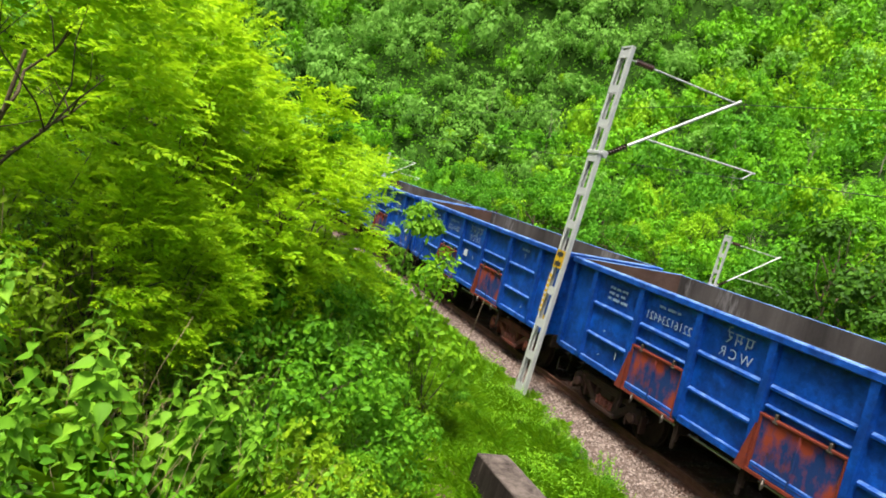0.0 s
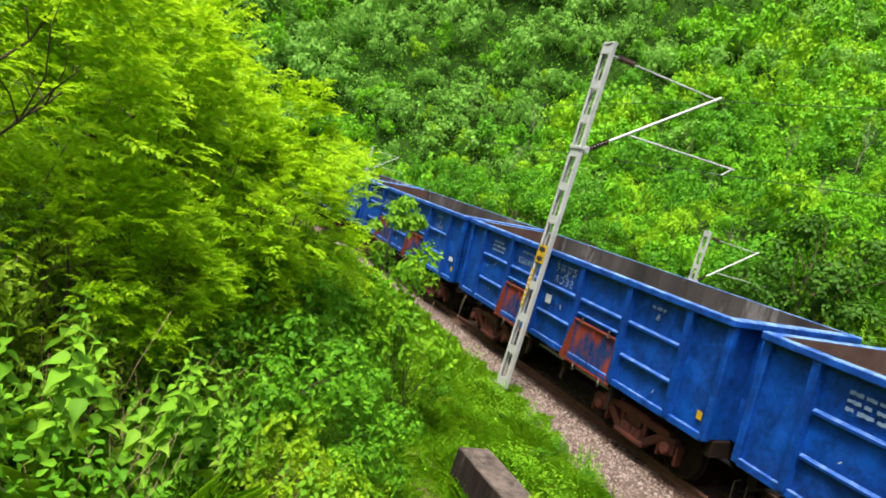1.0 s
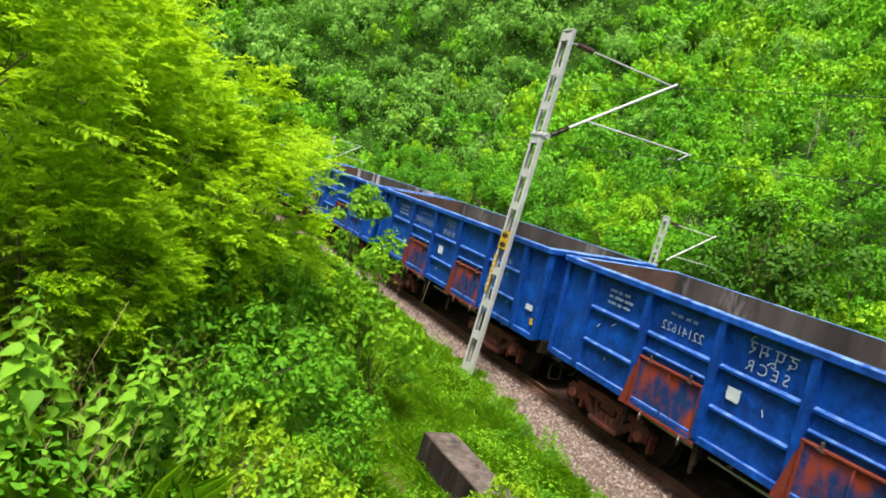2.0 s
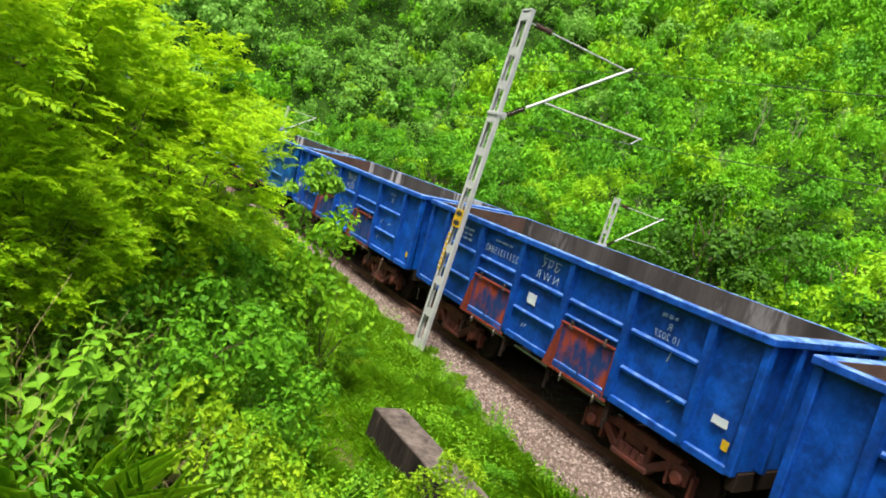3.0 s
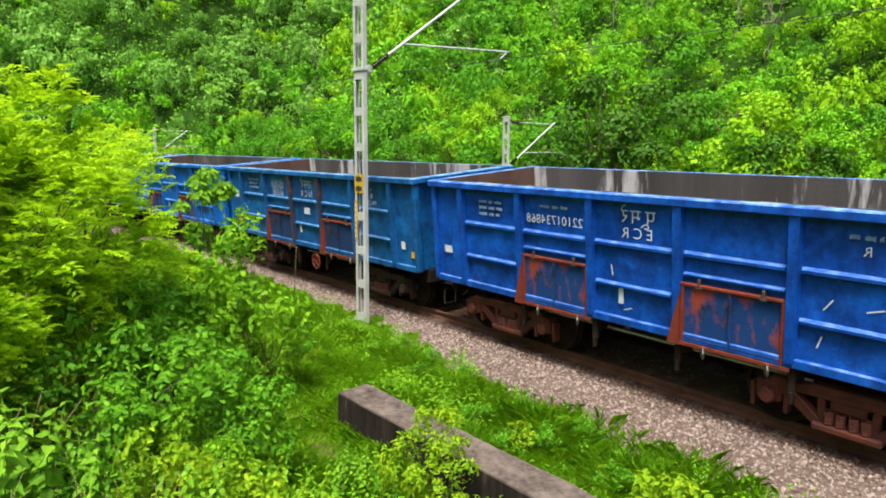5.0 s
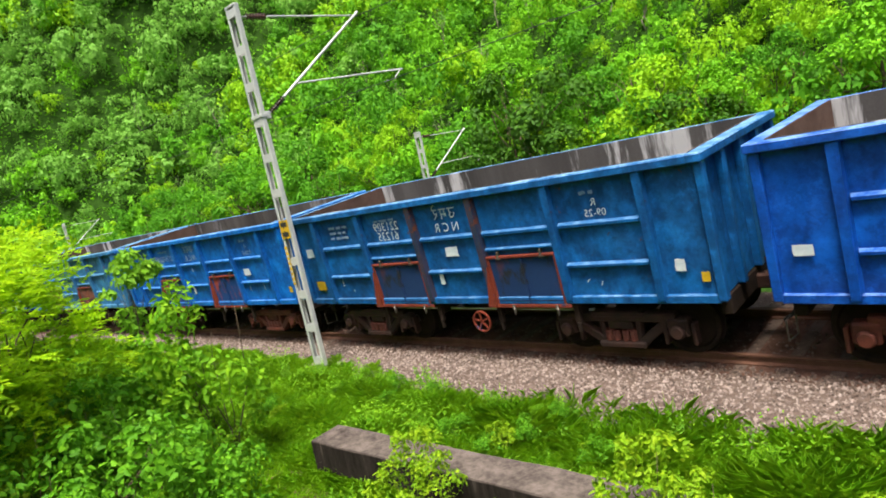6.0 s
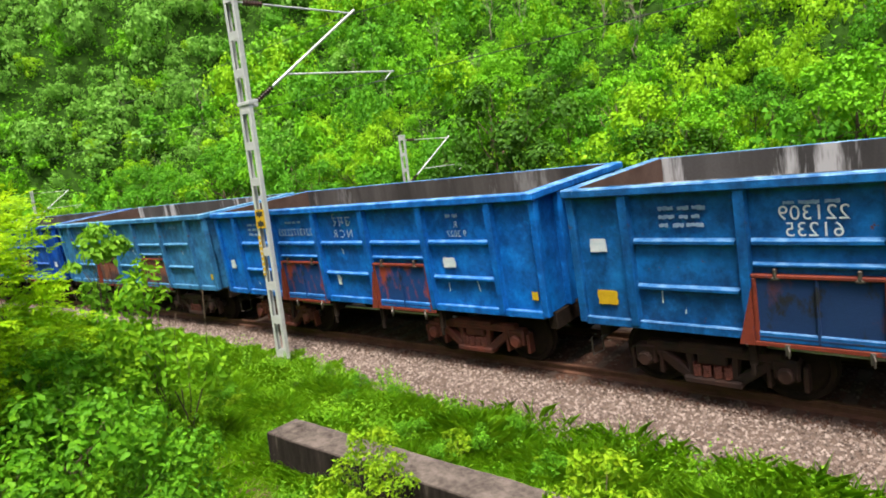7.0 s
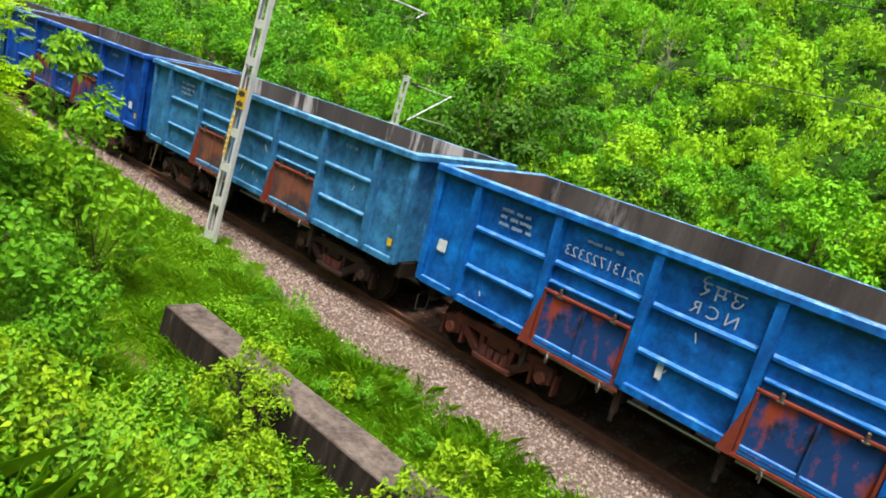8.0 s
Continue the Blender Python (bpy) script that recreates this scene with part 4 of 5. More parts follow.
def broadleaf(name, P, D, N, length, width, material):
    """A mesh of larger leaves: heart-shaped with a long tip, folded at the midrib and arched."""
    n = len(P)
    S = unit(np.cross(D, N))
    N2 = np.cross(S, D)
    L, Wd = np.broadcast_to(length, n)[:, None], np.broadcast_to(width, n)[:, None]
    ts, ws = (0.06, 0.22, 0.42, 0.62, 0.80), (0.30, 0.50, 0.44, 0.28, 0.12)
    V = np.empty((n, 17, 3))
    V[:, 0] = P
    V[:, 16] = P + D * L - N2 * L * 0.26
    for i, (t, w) in enumerate(zip(ts, ws)):
        mid = P + D * L * t - N2 * L * 0.26 * t * t
        V[:, 1 + i] = mid
        V[:, 6 + i] = mid + S * Wd * w + N2 * Wd * 0.12
        V[:, 11 + i] = mid - S * Wd * w + N2 * Wd * 0.12
    faces = [(0, 6, 1), (0, 1, 11), (5, 10, 16), (5, 16, 15)]
    for i in range(4):
        faces += [(1 + i, 6 + i, 7 + i, 2 + i), (1 + i, 2 + i, 12 + i, 11 + i)]
    flat = np.array([k for f in faces for k in f])
    size = np.array([len(f) for f in faces])
    me = bpy.data.meshes.new(name)
    me.vertices.add(17 * n)
    me.vertices.foreach_set("co", V.astype(np.float32).ravel())
    me.loops.add(len(flat) * n)
    me.loops.foreach_set("vertex_index", (np.arange(n)[:, None] * 17 + flat).ravel().astype(np.int32))
    me.polygons.add(len(faces) * n)
    start = (np.arange(n)[:, None] * len(flat) + (np.cumsum(size) - size)).ravel().astype(np.int32)
    me.polygons.foreach_set("loop_start", start)
    me.polygons.foreach_set("use_smooth", np.ones(len(faces) * n, dtype=bool))
    me.update(calc_edges=True)
    me.materials.append(material)
    return me


def blob_leaves(rng, n, rx, rz, cz, blobs=22, low=-0.35, spread=0.42, loose=0.45):
    """Leaf bases, directions and normals on a lumpy crown made of many overlapping clumps."""
    C = unit(rng.normal(size=(blobs, 3)))
    C[:, 2] = np.where(C[:, 2] < low, -C[:, 2], C[:, 2])
    C *= rng.uniform(0.45, 0.95, (blobs, 1))
    R = rng.uniform(0.7, 1.35, blobs) * spread
    pick = rng.integers(0, blobs, n)
    O = unit(rng.normal(size=(n, 3)))
    O[:, 2] = np.where(O[:, 2] < -0.45, -O[:, 2], O[:, 2])
    P = C[pick] + O * (R[pick] * rng.uniform(0.55, 1.08, n) ** 0.5)[:, None]
    P = P * np.array([rx, rx, rz]) + np.array([0, 0, cz])
    N = unit(O + rng.normal(size=(n, 3)) * loose + np.array([0, 0, 0.25]))
    D = unit(unit(np.cross(N, rng.normal(size=(n, 3)))) + O * 0.25 + np.array([0, 0, -0.35]))
    return P, D, N


def lobed_leaves(rng, n, rx, rz, cz, lobes=8, subs=6, low=-0.3, lobe=0.40, sub=0.24, loose=0.28):
    """Leaf bases, directions and normals on a crown of a few large lobes, each of smaller tufts with gaps between."""
    C = unit(rng.normal(size=(lobes, 3)))
    C[:, 2] = np.where(C[:, 2] < low, -C[:, 2], C[:, 2])
    C *= rng.uniform(0.4, 0.82, (lobes, 1))
    own = np.repeat(np.arange(lobes), subs)
    T = unit(rng.normal(size=(lobes * subs, 3)) + unit(C)[own] * 0.8 + np.array([0, 0, 0.3]))
    T = C[own] + T * (lobe * rng.uniform(0.55, 1.05, (lobes * subs, 1)))
    R = sub * rng.uniform(0.65, 1.3, lobes * subs)
    pick = rng.integers(0, lobes * subs, n)
    O = unit(rng.normal(size=(n, 3)) + unit(T)[pick] * 0.55 + np.array([0, 0, 0.45]))
    P = T[pick] + O * (R[pick] * rng.uniform(0.7, 1.08, n))[:, None]
    P = P * np.array([rx, rx, rz]) + np.array([0, 0, cz])
    N = unit(O + rng.normal(size=(n, 3)) * loose + np.array([0, 0, 0.15]))
    D = unit(unit(np.cross(N, rng.normal(size=(n, 3)))) + O * 0.2 + np.array([0, 0, -0.3]))
    return P, D, N


def branch_shape(rng, top, radius, thick, limbs=6, sides=6):
    """A tapered, slightly crooked trunk with limbs reaching into the crown."""
    s = Shape()

    def limb(a, b, r0, r1, n=5, bend=0.035):
        a, b = Vector(a), Vector(b)
        L = (b - a).length
        pts = [a.lerp(b, i / n) + Vector(rng.normal(size=3)) * (bend * L * (0 < i < n)) for i in range(n + 1)]
        s.tube(pts, r0, sides, r1)
        return pts

    trunk = limb((0, 0, -0.25), (rng.normal() * 0.1 * radius, rng.normal() * 0.1 * radius, top * 0.8), thick, thick * 0.35, 6, 0.03)
    for i in range(limbs):
        a = trunk[2 + i % 4]
        ang = 6.283 * (i + rng.random()) / limbs
        q = rng.uniform(0.5, 0.9)
        end = (math.cos(ang) * radius * q, math.sin(ang) * radius * q, top * rng.uniform(0.62, 1.0))
        pts = limb(a, end, thick * 0.45, thick * 0.12)
        for _ in range(2):
            p = pts[3]
            limb(p, p + Vector(rng.normal(size=3)) * radius * 0.3 + Vector((0, 0, 0.2 * top)), thick * 0.2, thick * 0.07, 3)
    return s


def feather_leaves(rng, n_sprays, rx, rz, cz, leaflets=7, size=0.05):
    """Arching sprays of paired leaflets in layered pads that reach outwards."""
    P, D, N = lobed_leaves(rng, n_sprays, rx, rz, cz, 24, 6, -0.7, 0.30, 0.19)
    out = unit((P - np.array([0, 0, cz - 0.5 * rz])) * np.array([1, 1, 0.35]))
    D = unit(out + 0.55 * rng.normal(size=(n_sprays, 3)) * np.array([1, 1, 0.5]) + np.array([0, 0, 0.12]))
    S = unit(np.cross(D, np.array([0, 0, 1.0]) + 0.22 * rng.normal(size=(n_sprays, 3))))
    U = np.cross(S, D)
    step = size * 0.55
    Ps, Ds, Ns = [], [], []
    for i in range(leaflets):
        at = P + D * step * i - np.array([0, 0, 1.0]) * (0.0011 * i * i * size / 0.05)
        for sg in (-1, 1):
            Ps.append(at)
            Ds.append(unit(S * sg * 0.9 + D * 0.55 - np.array([0, 0, 0.10]) + 0.16 * rng.normal(size=(n_sprays, 3))))
            Ns.append(unit(U + 0.22 * rng.normal(size=(n_sprays, 3))))
    return np.concatenate(Ps), np.concatenate(Ds), np.concatenate(Ns)


def twigs(rng, name, count, radius, low, high, thick, mat):
    """Thin crooked stems that rise and lean outwards from one root, one mesh each."""
    made = []
    for _ in range(count):
        a, h = rng.uniform(0, 6.283), rng.uniform(low, high)
        r = radius * rng.uniform(0.25, 1.0)
        b = np.array([math.cos(a) * r * 0.3, math.sin(a) * r * 0.3, -0.1])
        e = np.array([math.cos(a) * r, math.sin(a) * r, h]) + rng.normal(size=3) * 0.12
        pts = [b + (e - b) * q + rng.normal(size=3) * 0.05 * (0 < q < 1) + np.array([0, 0, 0.25 * h * q * (1 - q)]) for q in (0, 0.25, 0.5, 0.75, 1)]
        made.append((name, Shape().tube(pts, thick, 4, thick * 0.35).mesh(name, mat, True)))
    return made


def weed(rng, stems, height, lean, leaf, bark, green, gap=0.085, wide=0.62):
    """Upright stems with opposite pairs of leaves; each stem is a part that carries its leaves."""
    made = []
    for i in range(stems):
        P, D, N, L = [], [], [], []
        a = rng.uniform(0, 6.283)
        base = np.array([math.cos(a), math.sin(a), 0]) * rng.uniform(0, 0.32) * lean * 2
        h = height * rng.uniform(0.55, 1.05)
        tilt = np.array([math.cos(a), math.sin(a), 0]) * rng.uniform(0.05, 0.45) * lean + rng.normal(size=3) * 0.05
        s = Shape().tube([base + np.array([0, 0, h * q]) + tilt * h * q * q for q in np.linspace(-0.15, 1, 6)], 0.009, 4, 0.004)
        k = int(h / gap)
        for j in range(1, k + 1):
            q = j / k
            if q < 0.15 + 0.2 * rng.random():
                continue
            p = base + np.array([0, 0, h * q]) + tilt * h * q * q
            t = a + j * 1.571 + rng.normal() * 0.3
            for sg in (0, math.pi):
                d = np.array([math.cos(t + sg), math.sin(t + sg), rng.uniform(-0.75, 0.0) + 0.5 * (q > 0.93)])
                P.append(p)
                D.append(d / np.linalg.norm(d))
                N.append(np.array([0, 0, 1.0]) + rng.normal(size=3) * 0.3)
                L.append(leaf * rng.uniform(0.7, 1.15) * (1.0 - 0.55 * max(0, q - 0.75) / 0.25) * (0.6 + 0.4 * min(1, q * 1.6)))
        P, D, N, L = np.array(P), np.array(D), unit(np.array(N)), np.array(L)
        made.append(("stem", s.mesh("stem", bark, True), ("foliage", broadleaf("foliage", P, D, N, L, L * wide, green))))
    return made


PLANTS = {}


def plant(kind, at_x, at_y, scale=1.0, turn=0.0, sink=0.05, label="", category="shrub", name="shrub", group=""):
    """Roots one plant of a kind on the ground; plants of one kind share their meshes."""
    z = float(ground_z(at_x, at_y)) - sink
    m = Matrix.LocRotScale((at_x, at_y, z), Euler((0, 0, turn)), (scale, scale, scale))
    ob = tagged(new(name), label, category, group)
    ob.matrix_basis = m
    for pname, me, *more in PLANTS[kind]:
        stem = part(pname, me, None, ob)
        for sub, leaf in more:
            part(sub, leaf, None, stem)
    return ob


def make_kinds():
    for i in range(3):
        rng = np.random.default_rng(100 + i)
        P, D, N = feather_leaves(rng, 1400, 1.75, 1.7, 2.6, 6, 0.09)
        PLANTS["feather", i] = [("trunk", branch_shape(rng, 3.6, 1.6, 0.045, 9).mesh("trunk", TRUNK, True)),
                                *twigs(rng, "stem", 16, 1.3, 0.9, 2.6, 0.010, TRUNK), *twigs(rng, "dead_stem", 10, 1.2, 0.7, 2.1, 0.006, DRYSTALK),
                                ("crown", cards("crown", P, D, N, rng.uniform(0.07, 0.115, len(P)), rng.uniform(0.034, 0.052, len(P)), LEAF_FEATHER))]
    for i in range(4):
        PLANTS["broad", i] = weed(np.random.default_rng(200 + i), 6, 1.45, 0.36, 0.165, LEAF_BROAD, LEAF_BROAD, 0.08, 0.6)
    for i in range(3):
        rng = np.random.default_rng(300 + i)
        P, D, N = lobed_leaves(rng, 900, 0.52, 0.62, 0.62, 12, 4, -0.6, 0.34, 0.22, 0.5)
        L = rng.uniform(0.055, 0.105, len(P))
        PLANTS["yellow", i] = [("stem", branch_shape(rng, 0.9, 0.5, 0.010, 8, 5).mesh("stem", DRYSTALK, True)), ("foliage", ovate("foliage", P, D, N, L, L * 0.58, LEAF_YELLOW))]
    for i in range(2):
        PLANTS["leafy", i] = weed(np.random.default_rng(340 + i), 8, 0.72, 0.7, 0.13, LEAF_FRESH, (LEAF_FRESH, LEAF_BROAD)[i], 0.07, 0.72)
    for i in range(3):
        PLANTS["shoot", i] = weed(np.random.default_rng(350 + i), 8, 0.85, 0.6, 0.085, LEAF_FRESH, (LEAF_YELLOW, LEAF_FRESH, LEAF_BROAD)[i], 0.045, 0.62)
    rng = np.random.default_rng(360)
    P, D, N = lobed_leaves(rng, 1500, 0.72, 0.95, 1.15, 9, 4, -0.6, 0.36, 0.22, 0.5)
    L = rng.uniform(0.06, 0.11, len(P))
    P2_, D2, N2 = lobed_leaves(np.random.default_rng(361), 1500, 0.72, 0.95, 1.15, 10, 4, -0.6, 0.36, 0.2, 0.4)
    P3_, D3, N3 = lobed_leaves(np.random.default_rng(362), 1900, 1.0, 0.9, 0.9, 12, 6, -0.6, 0.38, 0.22, 0.45)
    L3 = np.random.default_rng(363).uniform(0.05, 0.095, len(P3_))
    PLANTS["olive", 0] = [*twigs(rng, "stem", 10, 1.0, 0.9, 2.0, 0.008, DRYSTALK), ("foliage", ovate("foliage", P3_, D3, N3, L3, L3 * 0.5, LEAF_OLIVE))]
    PLANTS["young_tree", 1] = [*twigs(rng, "stem", 8, 0.6, 1.2, 2.1, 0.011, TRUNK), ("foliage", ovate("foliage", P2_, D2, N2, L, L * 0.5, LEAF_YELLOW))]
    PLANTS["young_tree", 0] = [*twigs(rng, "stem", 9, 0.7, 1.2, 2.2, 0.011, TRUNK), ("foliage", ovate("foliage", P, D, N, L, L * 0.55, LEAF_FRESH))]
    for i in range(4):
        rng = np.random.default_rng(400 + i)
        P, D, N = lobed_leaves(rng, 2000, 1.0, 0.85, 0.85, 11, 6, -0.6, 0.38, 0.22, 0.4)
        L = rng.uniform(0.062, 0.115, len(P))
        PLANTS["bush", i] = [("stem", branch_shape(rng, 1.3, 0.8, 0.02, 7).mesh("stem", TRUNK, True)), ("foliage", ovate("foliage", P, D, N, L, L * 0.6, LEAF_DEEP))]
    for i in range(3):
        rng = np.random.default_rng(500 + i)
        P, D, N = lobed_leaves(rng, 1800, 1.0, 0.8, 0.85, 10, 6, -0.6, 0.38, 0.22, 0.4)
        L = rng.uniform(0.07, 0.125, len(P))
        PLANTS["fresh", i] = [("stem", branch_shape(rng, 1.3, 0.8, 0.02, 7).mesh("stem", TRUNK, True)), ("foliage", ovate("foliage", P, D, N, L, L * 0.62, LEAF_FRESH))]
    for i in range(2):
        rng = np.random.default_rng(600 + i)
        s = branch_shape(rng, 3.0, 0.8, 0.022, 7)
        P, D, N = blob_leaves(rng, 520, 0.58, 0.5, 2.85, 14, -0.6, 0.35)
        P2_, D2, N2 = blob_leaves(rng, 260, 0.5, 0.6, 1.7, 9, -0.6, 0.35)
        P, D, N = np.concatenate([P, P2_]), np.concatenate([D, D2]), np.concatenate([N, N2])
        L = rng.uniform(0.10, 0.19, len(P))
        PLANTS["sapling", i] = [("trunk", s.mesh("trunk", TRUNK, True)), ("crown", ovate("crown", P, D, N, L, L * 0.58, LEAF_BROAD))]
    for i in range(4):
        rng = np.random.default_rng(700 + i)
        P, D, N = lobed_leaves(rng, 3900, 2.2, 2.2, 3.2, 11, 7, -0.65, 0.36, 0.19)
        L = rng.uniform(0.11, 0.20, len(P))
        PLANTS["tree", i] = [("trunk", branch_shape(rng, 4.6, 1.8, 0.11, 8).mesh("trunk", TRUNK, True)), ("crown", cards("crown", P, D, N, L, L * 0.62, (LEAF_HILL, LEAF_HILL_DEEP, LEAF_HILL_LIME, LEAF_HILL_DEEP)[i]))]
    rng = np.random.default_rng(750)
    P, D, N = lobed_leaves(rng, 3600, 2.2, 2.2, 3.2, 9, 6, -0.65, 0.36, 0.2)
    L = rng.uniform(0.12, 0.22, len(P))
    PLANTS["tree", 4] = [("trunk", branch_shape(rng, 4.6, 1.8, 0.11, 8).mesh("trunk", TRUNK, True)), ("crown", cards("crown", P, D, N, L, L * 0.62, LEAF_SHADED))]
    for i in range(2):
        rng = np.random.default_rng(800 + i)
        PLANTS["stalks", i] = []
        for _ in range(18):
            a, r = rng.uniform(0, 6.283), rng.uniform(0.05, 0.5)
            h = rng.uniform(0.5, 1.25)
            b = np.array([math.cos(a) * r, math.sin(a) * r, -0.05])
            d = np.array([math.cos(a) * 0.22, math.sin(a) * 0.22, 1.0]) + rng.normal(size=3) * 0.08
            PLANTS["stalks", i].append(("stalk", Shape().tube([b, b + d * h * 0.3 + rng.normal(size=3) * 0.03, b + d * h * 0.6 + rng.normal(size=3) * 0.06, b + d * h * np.array([1.15, 1.15, 0.95]) + rng.normal(size=3) * 0.06], 0.0035, 4, 0.0015).mesh("stalk", DRYSTALK, True)))


make_kinds()

# tall feathery shrubs on the bank
for i, (x, y, sc) in enumerate(((9.2, -11.3, 1.0), (7.2, -10.2, 1.05), (6.1, -8.7, 1.05), (4.4, -7.2, 1.0), (4.4, -9.9, 1.2), (2.0, -8.0, 1.0), (0.2, -6.6, 0.72), (-2.2, -7.2, 0.8), (-5.5, -7.6, 0.9), (1.0, -10.6, 1.2), (8.6, -9.5, 0.6), (7.7, -8.9, 0.55), (9.4, -10.1, 0.62), (6.6, -7.9, 0.55), (5.3, -7.0, 0.55))):
    plant(("feather", i % 3), x, y, sc, i * 1.9, 0.1, "tall feathery light green shrub with thin crooked stems", "shrub", "tall_shrub", "feathery shrubs on the bank")
# olive undergrowth among their stems
for i, (x, y, sc) in enumerate(((9.2, -10.6, 1.0), (8.5, -10.0, 1.0), (9.7, -11.2, 1.1), (8.9, -9.3, 0.9), (7.9, -9.3, 1.0), (8.4, -8.6, 0.8), (9.8, -9.9, 0.8), (7.3, -8.2, 0.9), (6.3, -7.6, 0.9), (5.2, -6.6, 0.9))):
    plant(("olive", 0), x, y, sc, i * 1.9, 0.08, "twiggy olive-green shrub with dry stems under taller growth", "shrub", "olive_shrub", "olive shrubs under the tall ones")
# broad-leaved weeds by the camera
for i, (x, y, sc) in enumerate(((11.5, -9.95, 1.1), (11.3, -9.4, 1.05), (11.05, -9.0, 1.0), (10.4, -9.9, 1.1), (10.3, -9.2, 0.95), (12.4, -10.3, 0.7), (10.5, -8.5, 0.75), (10.9, -10.6, 1.1))):
    plant(("broad", i % 4), x, y, sc, i * 2.3, 0.05, "upright weed with large soft bright green leaves", "weed", "broadleaf_weed", "broad-leaved weeds on the bank")
# yellowish small shrubs
for i, (x, y, sc) in enumerate(((10.6, -7.95, 0.95), (10.0, -7.6, 0.85), (11.1, -7.5, 0.85), (12.0, -7.0, 0.7), (13.3, -6.3, 0.55), (11.7, -5.45, 0.7))):
    plant(("yellow", i % 3), x, y, sc, i * 2.1, 0.05, "low shrub with small yellow-green leaves", "shrub", "yellow_shrub", "yellow-green shrubs on the bank")
for i, (x, y, sc) in enumerate(((13.75, -5.45, 0.9), (14.3, -5.75, 0.9), (12.7, -6.5, 0.9), (11.5, -6.6, 1.0), (15.4, -5.0, 0.9), (11.3, -5.6, 0.9), (10.1, -5.4, 0.7), (12.5, -5.65, 0.9), (16.6, -5.4, 0.8), (12.9, -5.9, 1.0), (13.7, -6.2, 0.9), (14.9, -5.4, 0.9))):
    plant(("leafy", i % 2), x, y, sc, i * 2.6, 0.05, "low soft-leaved fresh green weed on the slope", "weed", "leafy_weed", "soft-leaved weeds on the slope")
# leafy shoots in front of the parapet and on the slope
for i, (x, y, sc) in enumerate(((9.9, -5.05, 1.0), (10.2, -5.15, 1.0), (9.5, -5.2, 0.9), (11.5, -5.15, 1.0), (12.0, -5.5, 1.0), (12.6, -5.6, 1.0), (9.0, -6.1, 1.0), (10.4, -5.9, 1.1), (11.1, -5.8, 1.1), (11.6, -6.1, 1.2), (10.0, -6.5, 1.1), (12.2, -6.3, 1.1), (10.8, -6.6, 1.2), (13.1, -6.4, 1.0), (11.5, -6.9, 1.2), (12.5, -6.9, 1.1), (10.1, -7.2, 1.3), (11.9, -7.5, 1.2), (10.9, -7.4, 1.3), (12.8, -7.5, 1.0), (11.3, -8.0, 1.2), (12.2, -8.2, 1.0), (13.6, -6.9, 0.9), (10.3, -8.0, 1.3), (9.3, -6.9, 1.2), (14.4, -6.0, 0.9), (9.7, -5.7, 1.0), (15.6, -4.3, 1.1), (13.3, -7.8, 0.7))):
    plant(("shoot", i % 3), x, y, sc, i * 2.9, 0.05, ("upright leafy shoots with yellow-green leaves", "upright leafy shoots with fresh green leaves", "upright leafy shoots with deeper green leaves")[i % 3], "weed", "leafy_shoot", "leafy shoots on the slope")
plant(("young_tree", 0), 5.7, -4.5, 1.6, 0.3, 0.05, "slender leafy young tree with yellow-green tips by the track", "sapling", "sapling")
for x, y, sc in ((10.75, -5.0, 0.72), (11.15, -5.1, 0.62), (13.5, -4.75, 0.8), (13.95, -4.8, 0.66), (15.2, -4.4, 0.6)):
    plant(("young_tree", 1), x, y, sc, x * 2.2, 0.05, "small yellow-green sapling growing by the concrete parapet", "sapling", "sapling", "saplings by the parapet")
plant(("fresh", 1), 5.8, -4.65, 0.8, 0.7, 0.08, "leafy fresh green bush round the foot of a sapling", "bush", "bush", "bushes beside the track")
# dense bushes between bank and track
for i, (x, y, sc) in enumerate(((7.2, -6.5, 1.15), (5.9, -6.2, 1.15), (6.5, -7.4, 1.3), (8.4, -7.3, 1.1), (4.6, -5.6, 1.0), (3.2, -5.3, 1.1), (7.7, -8.3, 1.0), (9.2, -8.3, 0.9), (1.6, -5.0, 1.1), (-0.3, -4.8, 1.1), (5.0, -7.6, 1.1), (-2.6, -4.9, 1.2), (-5.0, -5.0, 1.4), (-8.0, -5.2, 1.6), (8.6, -6.5, 0.9), (-11.5, -5.6, 1.9), (-15.5, -6.2, 2.2))):
    plant(("bush", i % 4), x, y, sc, i * 1.7, 0.1, "dense leafy deep green bush beside the track", "bush", "bush", "bushes beside the track")
for i, (x, y, sc) in enumerate(((6.2, -5.6, 0.7), (8.0, -6.2, 0.4), (9.7, -7.0, 0.6), (4.2, -4.7, 0.8), (2.4, -4.2, 0.85), (0.2, -3.9, 0.8), (-1.9, -3.8, 0.9), (-4.4, -3.9, 1.0), (3.4, -6.4, 1.2), (1.0, -5.9, 1.3), (10.4, -6.7, 0.45), (9.3, -7.6, 0.7), (12.1, -6.6, 0.4), (10.7, -7.7, 0.5), (12.9, -7.2, 0.4), (14.2, -6.4, 0.4), (14.6, -5.9, 0.4), (15.2, -6.0, 0.4), (11.3, -6.5, 0.4))):
    plant(("fresh", i % 3), x, y, sc, i * 2.7, 0.08, "leafy fresh green bush on the verge", "bush", "bush", "bushes beside the track")
for i, (x, y, sc) in enumerate(((9.45, -5.0, 0.3), (10.0, -5.25, 0.32), (10.5, -5.3, 0.3))):
    plant(("bush", i % 4), x, y, sc, i * 2.2, 0.05, "small dark green bush against the parapet", "bush", "bush", "small bushes against the parapet")
